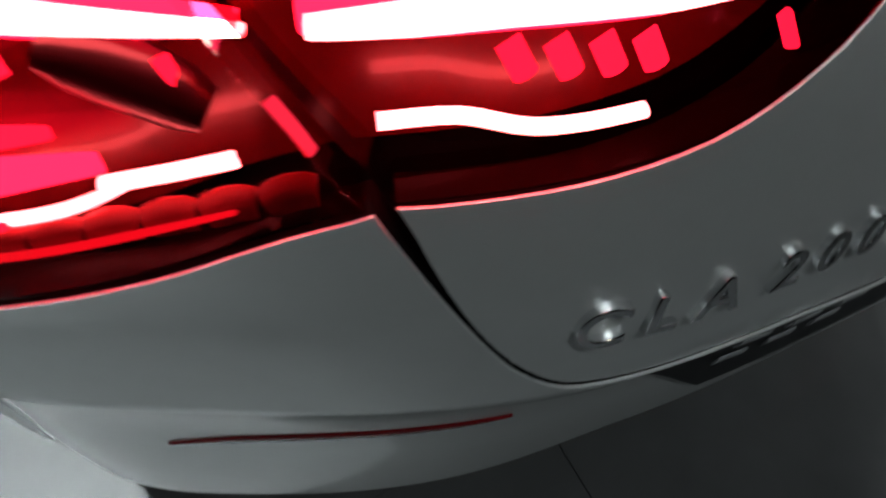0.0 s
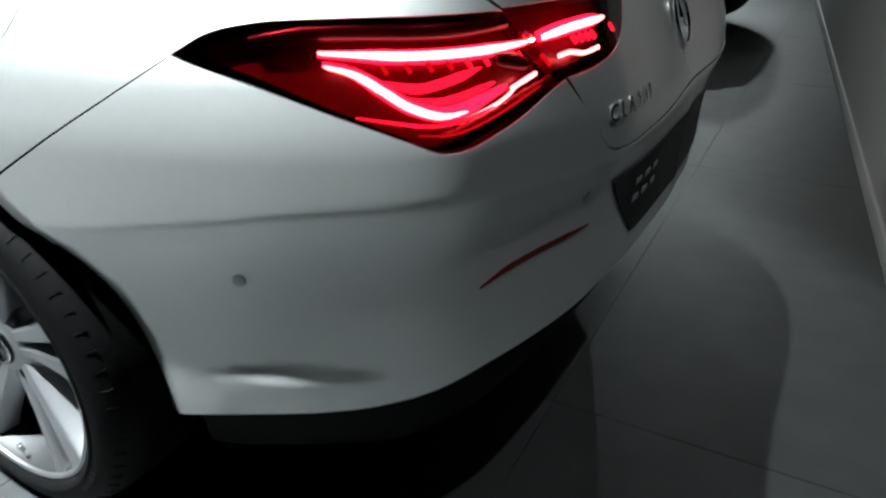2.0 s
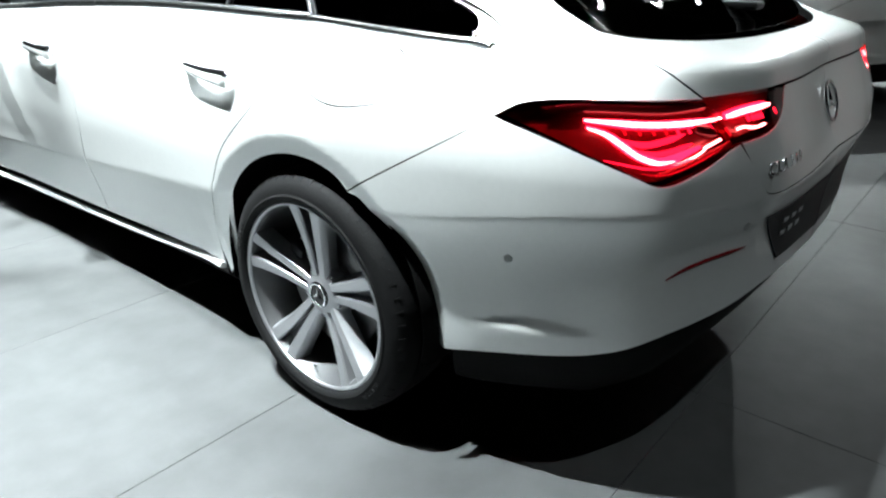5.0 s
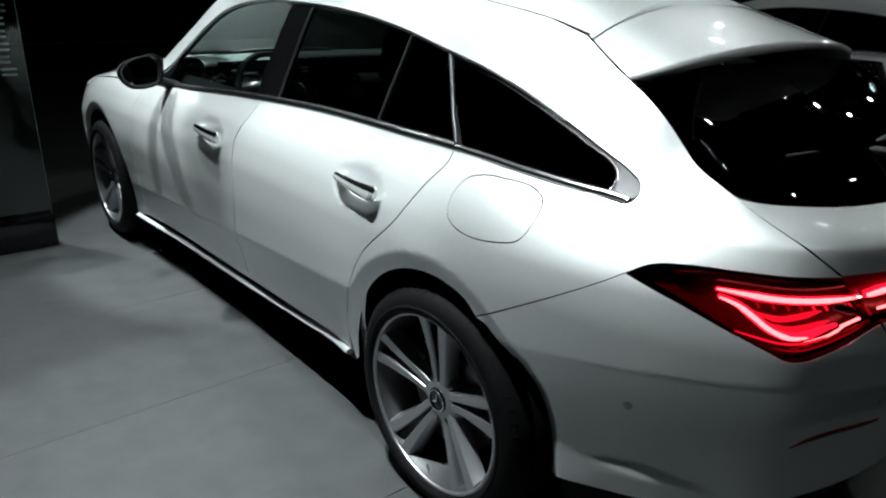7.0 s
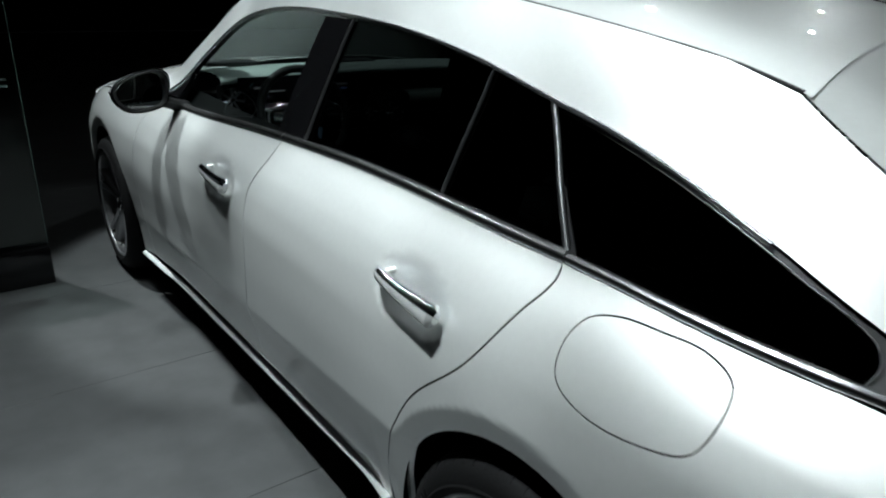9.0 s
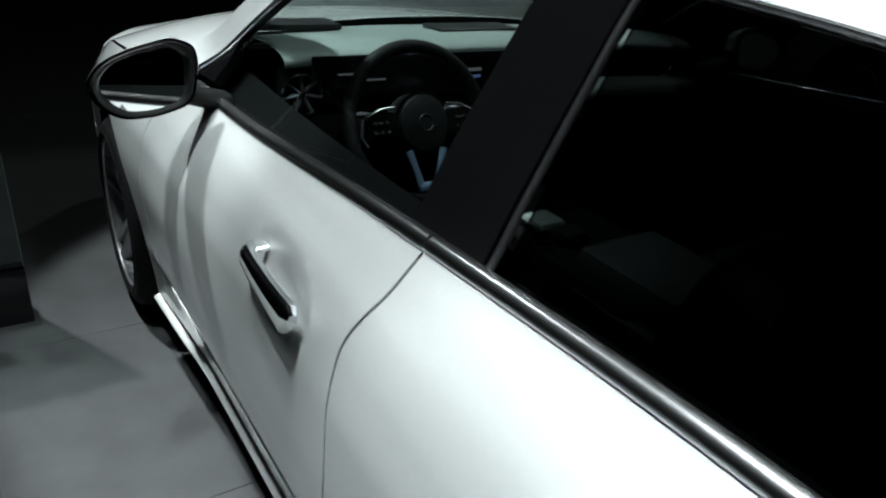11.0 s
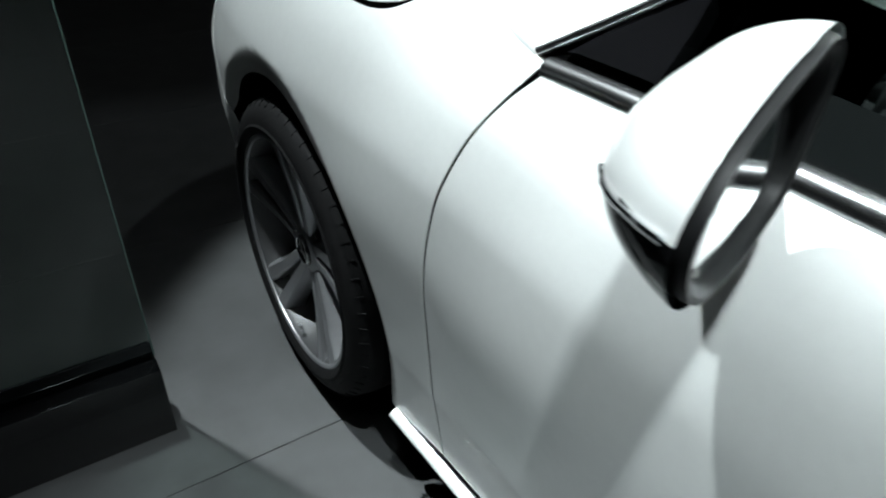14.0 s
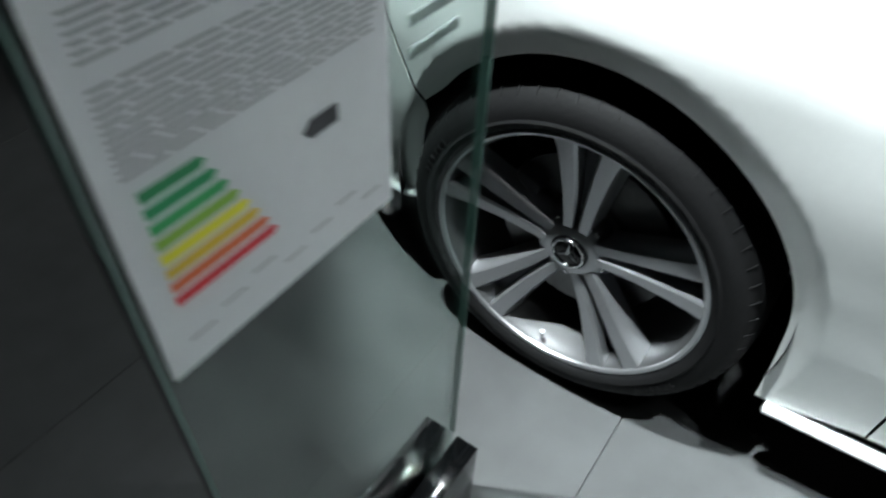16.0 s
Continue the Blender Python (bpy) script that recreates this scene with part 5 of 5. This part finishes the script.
box(bm, (-0.10, 1.455, 0.632), (-0.04, 1.472, 0.640), 0.003)
part("armrest_catch", bm, CHROME, con)


# seats
def seat(x):
    st = place(empty("front_seat"), car)
    st["label"] = "black leather front seat"
    bm = bmesh.new()
    box(bm, (x - 0.25, 1.00, 0.34), (x + 0.25, 1.50, 0.52), 0.06, seg=4)
    part("seat_cushion", bm, LEATHER_BLACK, st)
    bm = bmesh.new()
    box(bm, (-0.24, -0.06, 0.0), (0.24, 0.07, 0.56), 0.055, pose(x, 0.96, 0.46, 18), seg=4)
    part("seat_back", bm, LEATHER_BLACK, st)
    bm = bmesh.new()
    box(bm, (-0.13, -0.05, 0.57), (0.13, 0.04, 0.76), 0.04, pose(x, 0.96, 0.46, 18), seg=4)
    part("headrest", bm, LEATHER_BLACK, st)
    for sg in (-1, 1):
        bm = bmesh.new()
        box(bm, (x + sg * 0.235 - 0.035, 1.02, 0.42), (x + sg * 0.235 + 0.035, 1.46, 0.56), 0.03, seg=3)
        part("side_bolster", bm, LEATHER_BLACK, st)


seat(-0.37)
seat(0.37)
bench = place(empty("rear_bench"), car)
bench["label"] = "black rear bench seat"
bm = bmesh.new()
box(bm, (-0.62, 0.10, 0.36), (0.62, 0.58, 0.54), 0.05, seg=3)
part("bench_cushion", bm, LEATHER_BLACK, bench)
bm = bmesh.new()
box(bm, (-0.62, -0.06, 0.0), (0.62, 0.06, 0.50), 0.05, pose(0, 0.06, 0.48, 20), seg=3)
part("bench_back", bm, LEATHER_BLACK, bench)
for x in (-0.37, 0.0, 0.37):
    bm = bmesh.new()
    box(bm, (-0.12, -0.05, 0.50), (0.12, 0.04, 0.64), 0.04, pose(x, 0.04, 0.48, 20), seg=3)
    part("bench_headrest", bm, LEATHER_BLACK, bench)
# door cards
card = [c((2.24, 0.45)), c((2.22, 0.80)), (1.7, 0.815), c((1.14, 0.835)), c((1.14, 0.45))]
card_top = [c((2.24, 0.78)), c((2.22, 0.905)), (2.0, 0.914), (1.7, 0.920), c((1.14, 0.928)), c((1.14, 0.82)), (1.7, 0.80)]
rcard = [c((1.09, 0.45)), c((1.09, 0.935)), c((0.2, 0.94)), c((0.35, 0.55)), c((0.48, 0.45))]
for side in (0, 1):
    panel("door_card", card, CABIN, doors["front", side], sides=(side,), out=-0.085, step=0.05)
    panel("door_card_pad", card_top, CABIN, doors["front", side], sides=(side,), out=-0.075, step=0.03)
    panel("door_card", rcard, CABIN, doors["rear", side], sides=(side,), out=-0.085, step=0.05)
bm = bmesh.new()
box(bm, (-0.66, -0.45, 0.55), (0.66, 0.0, 0.60), 0.02)
part("luggage_cover", bm, CABIN, car)
# dark headliner under the roof
rows = []
for y in np.linspace(1.44, -0.10, 20):
    e = skin(y, float(rail_z(max(y, 0.0))[0]) - (0.0 if y > 0 else (0.0 - y) * 0.27))[0]
    rows.append(across((e[0] + 0.03, y, e[2] - 0.03), 0.075, 0, 17))
loft("headliner", rows, CABIN)

# ---------------------------------------------------------------- second car, stand, hall
wagon_two = copy_thing(car, pose(4.82, 0.30, 0))
for o in wagon_two.children_recursive:                   # its lamps take the body paint, which covers their red glow
    if o.name.startswith(("tail_lamp", "gate_lamp", "lens", "light_", "prism", "housing")):
        o.material_slots[0].link = "OBJECT"
        o.material_slots[0].material = PAINT
tagged(wagon_two, "white estate car parked farther back in the hall", "car")



def fixture(eye, target):
    """A spotlight can on its yoke, its bright lens towards the target."""
    f = tagged(empty("spotlight", look(eye, target)), "black spotlight can with a bright lens on a drop rod", "spotlight", "ceiling spotlights")
    bm = bmesh.new()
    lathe(bm, [(0.012, 0.001), (0.012, 0.048), (-0.010, 0.066), (-0.030, 0.067), (-0.030, 0.072), (-0.008, 0.074), (0.06, 0.072), (0.22, 0.060), (0.24, 0.001)], 24, axis="z")
    part("housing", bm, LAMP_BODY, f)
    bm = bmesh.new()
    lathe(bm, [(0.008, 0.0005), (0.005, 0.03), (0.003, 0.045)], 24, axis="z")
    part("lens", bm, LAMP_LENS, f, "bright clear lens")
    bm = bmesh.new()
    up = f.matrix_world.inverted().to_3x3() @ Vector((0, 0, 1))
    tube(bm, [Vector((0.10, 0, 0.10)), Vector((0.10, 0, 0.10)) + up * 0.22, Vector((-0.10, 0, 0.10)) + up * 0.22, Vector((-0.10, 0, 0.10))], 0.010, 8)
    part("yoke", bm, LAMP_BODY, f)
    bm = bmesh.new()
    tube(bm, [up * 0.30, up * (6.5 - eye[2])], 0.016, 8)
    part("drop_rod", bm, LAMP_BODY, f)
    return f


# the added fill behind the tail gets a can as well
for eye, target, watts, cone in SPOTS:
    fixture(eye, target)
stand = tagged(empty("info_stand"), "black base with upright glass sheet and printed notices", "display stand")
bm = bmesh.new()
box(bm, (-1.556, 2.690, 0.0), (-1.188, 2.728, 0.172), 0.002)
part("base_front", bm, BOX_BLACK, stand)
bm = bmesh.new()
box(bm, (-1.556, 2.748, 0.0), (-1.188, 2.785, 0.172), 0.002)
part("base_back", bm, BOX_BLACK, stand)
bm = bmesh.new()
box(bm, (-1.552, 2.733, 0.006), (-1.190, 2.743, 1.62))
sheet_ = part("glass_sheet", bm, GLASS_STAND, stand, "clear upright glass sheet", flat=True)
for x in (-1.5535, -1.1885):
    bm = bmesh.new()
    box(bm, (x - 0.0012, 2.733, 0.175), (x + 0.0012, 2.743, 1.62))
    part("glass_edge", bm, GLASS_EDGE, sheet_)
bm = bmesh.new()
box(bm, (-1.548, 2.7305, 0.762), (-1.333, 2.7325, 1.062))
paper = part("energy_notice", bm, PAPER, stand, "white notice with coloured efficiency bars", flat=True)
random.seed(4)
COLOURS = ((0.01, 0.20, 0.07), (0.01, 0.24, 0.09), (0.03, 0.32, 0.10), (0.22, 0.42, 0.05), (0.72, 0.66, 0.03), (0.62, 0.42, 0.03), (0.62, 0.13, 0.04), (0.55, 0.02, 0.03))
for k, col in enumerate(COLOURS):
    mat = material("ink_bar", col, 0.6)
    z, w = 0.896 - 0.0112 * k, 0.038 + 0.0055 * k
    bm = bmesh.new()
    pts = [(-1.530, z), (-1.530 + w, z), (-1.530 + w + 0.004, z + 0.004), (-1.530 + w, z + 0.008), (-1.530, z + 0.008)]
    bm.faces.new([bm.verts.new((x, 2.7300, zz)) for x, zz in pts])
    part("efficiency_bar", bm, mat, paper)
bm = bmesh.new()
bm.faces.new([bm.verts.new((x, 2.7300, z)) for x, z in ((-1.418, 0.874), (-1.411, 0.867), (-1.386, 0.867), (-1.386, 0.881), (-1.411, 0.881))])
part("class_arrow", bm, PRINT_DARK, paper)
for k in range(36):
    z = 1.046 - 0.0044 * k
    if k in (2, 3, 10, 17, 18):
        continue
    x = -1.535
    while x < -1.36:
        w = random.uniform(0.008, 0.030)
        bm = bmesh.new()
        bm.faces.new([bm.verts.new((xx, 2.7300, zz)) for xx, zz in ((x, z), (min(x + w, -1.346), z), (min(x + w, -1.346), z + 0.0019), (x, z + 0.0019))])
        part("print_bar", bm, PRINT if k > 2 else PRINT_DARK, paper)
        x += w + 0.003
    if k == 30:
        break
for k in range(7):
    z = 0.785 + 0.0065 * (k % 3)
    x = -1.53 + 0.027 * k
    bm = bmesh.new()
    bm.faces.new([bm.verts.new((xx, 2.7300, zz)) for xx, zz in ((x, z), (x + 0.02, z), (x + 0.02, z + 0.002), (x, z + 0.002))])
    part("print_bar", bm, PRINT, paper)
# upright lettering band on the glass, as plain bars
for k, h in enumerate((0.052, 0.036, 0.040, 0.036, 0.038, 0.050, 0.038, 0.040)):
    z = 0.86 + 0.058 * k
    bm = bmesh.new()
    box(bm, (-1.292, 2.744, z), (-1.292 + h * 1.25, 2.745, z + 0.010))
    box(bm, (-1.292, 2.744, z + 0.026), (-1.292 + h * 1.25, 2.745, z + 0.036))
    part("lettering_bar", bm, GREY_PRINT, sheet_)

# grey wall beside the tail of the wagon
m_wall = Matrix.Translation((0.62, -1.385, 0)) @ Matrix.Rotation(math.atan2(0.29, 3.7), 4, "Z")
bm = bmesh.new()
box(bm, (0, -0.16, 0), (7.5, 0, 3.2), 0.004, m_wall)
tagged(part("wall_grey", bm, WALL_GREY, label="plain pale grey exhibition wall"), category="wall", kind="structure")
bm = bmesh.new()
box(bm, (0, 0.0, 0), (7.5, 0.012, 0.06), 0.002, m_wall)
tagged(part("baseboard", bm, WALL_GREY, label="low grey skirting on the wall"), category="skirting", kind="structure")
for name, lo_, hi_ in (("wall_west", (-12.2, -12, 0), (-12, 16, 6.5)), ("wall_east", (14, -12, 0), (14.2, 16, 6.5)), ("wall_south", (-12, -12.2, 0), (14, -12, 6.5)), ("wall_north", (-12, 16, 0), (14, 16.2, 6.5))):
    bm = bmesh.new()
    box(bm, lo_, hi_)
    tagged(part(name, bm, WALL_BLACK, label="black draped hall wall in the dark"), category="wall", kind="structure")
bm = bmesh.new()
box(bm, (-12.2, -12.2, 6.5), (14.2, 16.2, 6.6))
tagged(part("ceiling", bm, WALL_BLACK, label="black unlit hall ceiling"), category="ceiling", kind="structure")
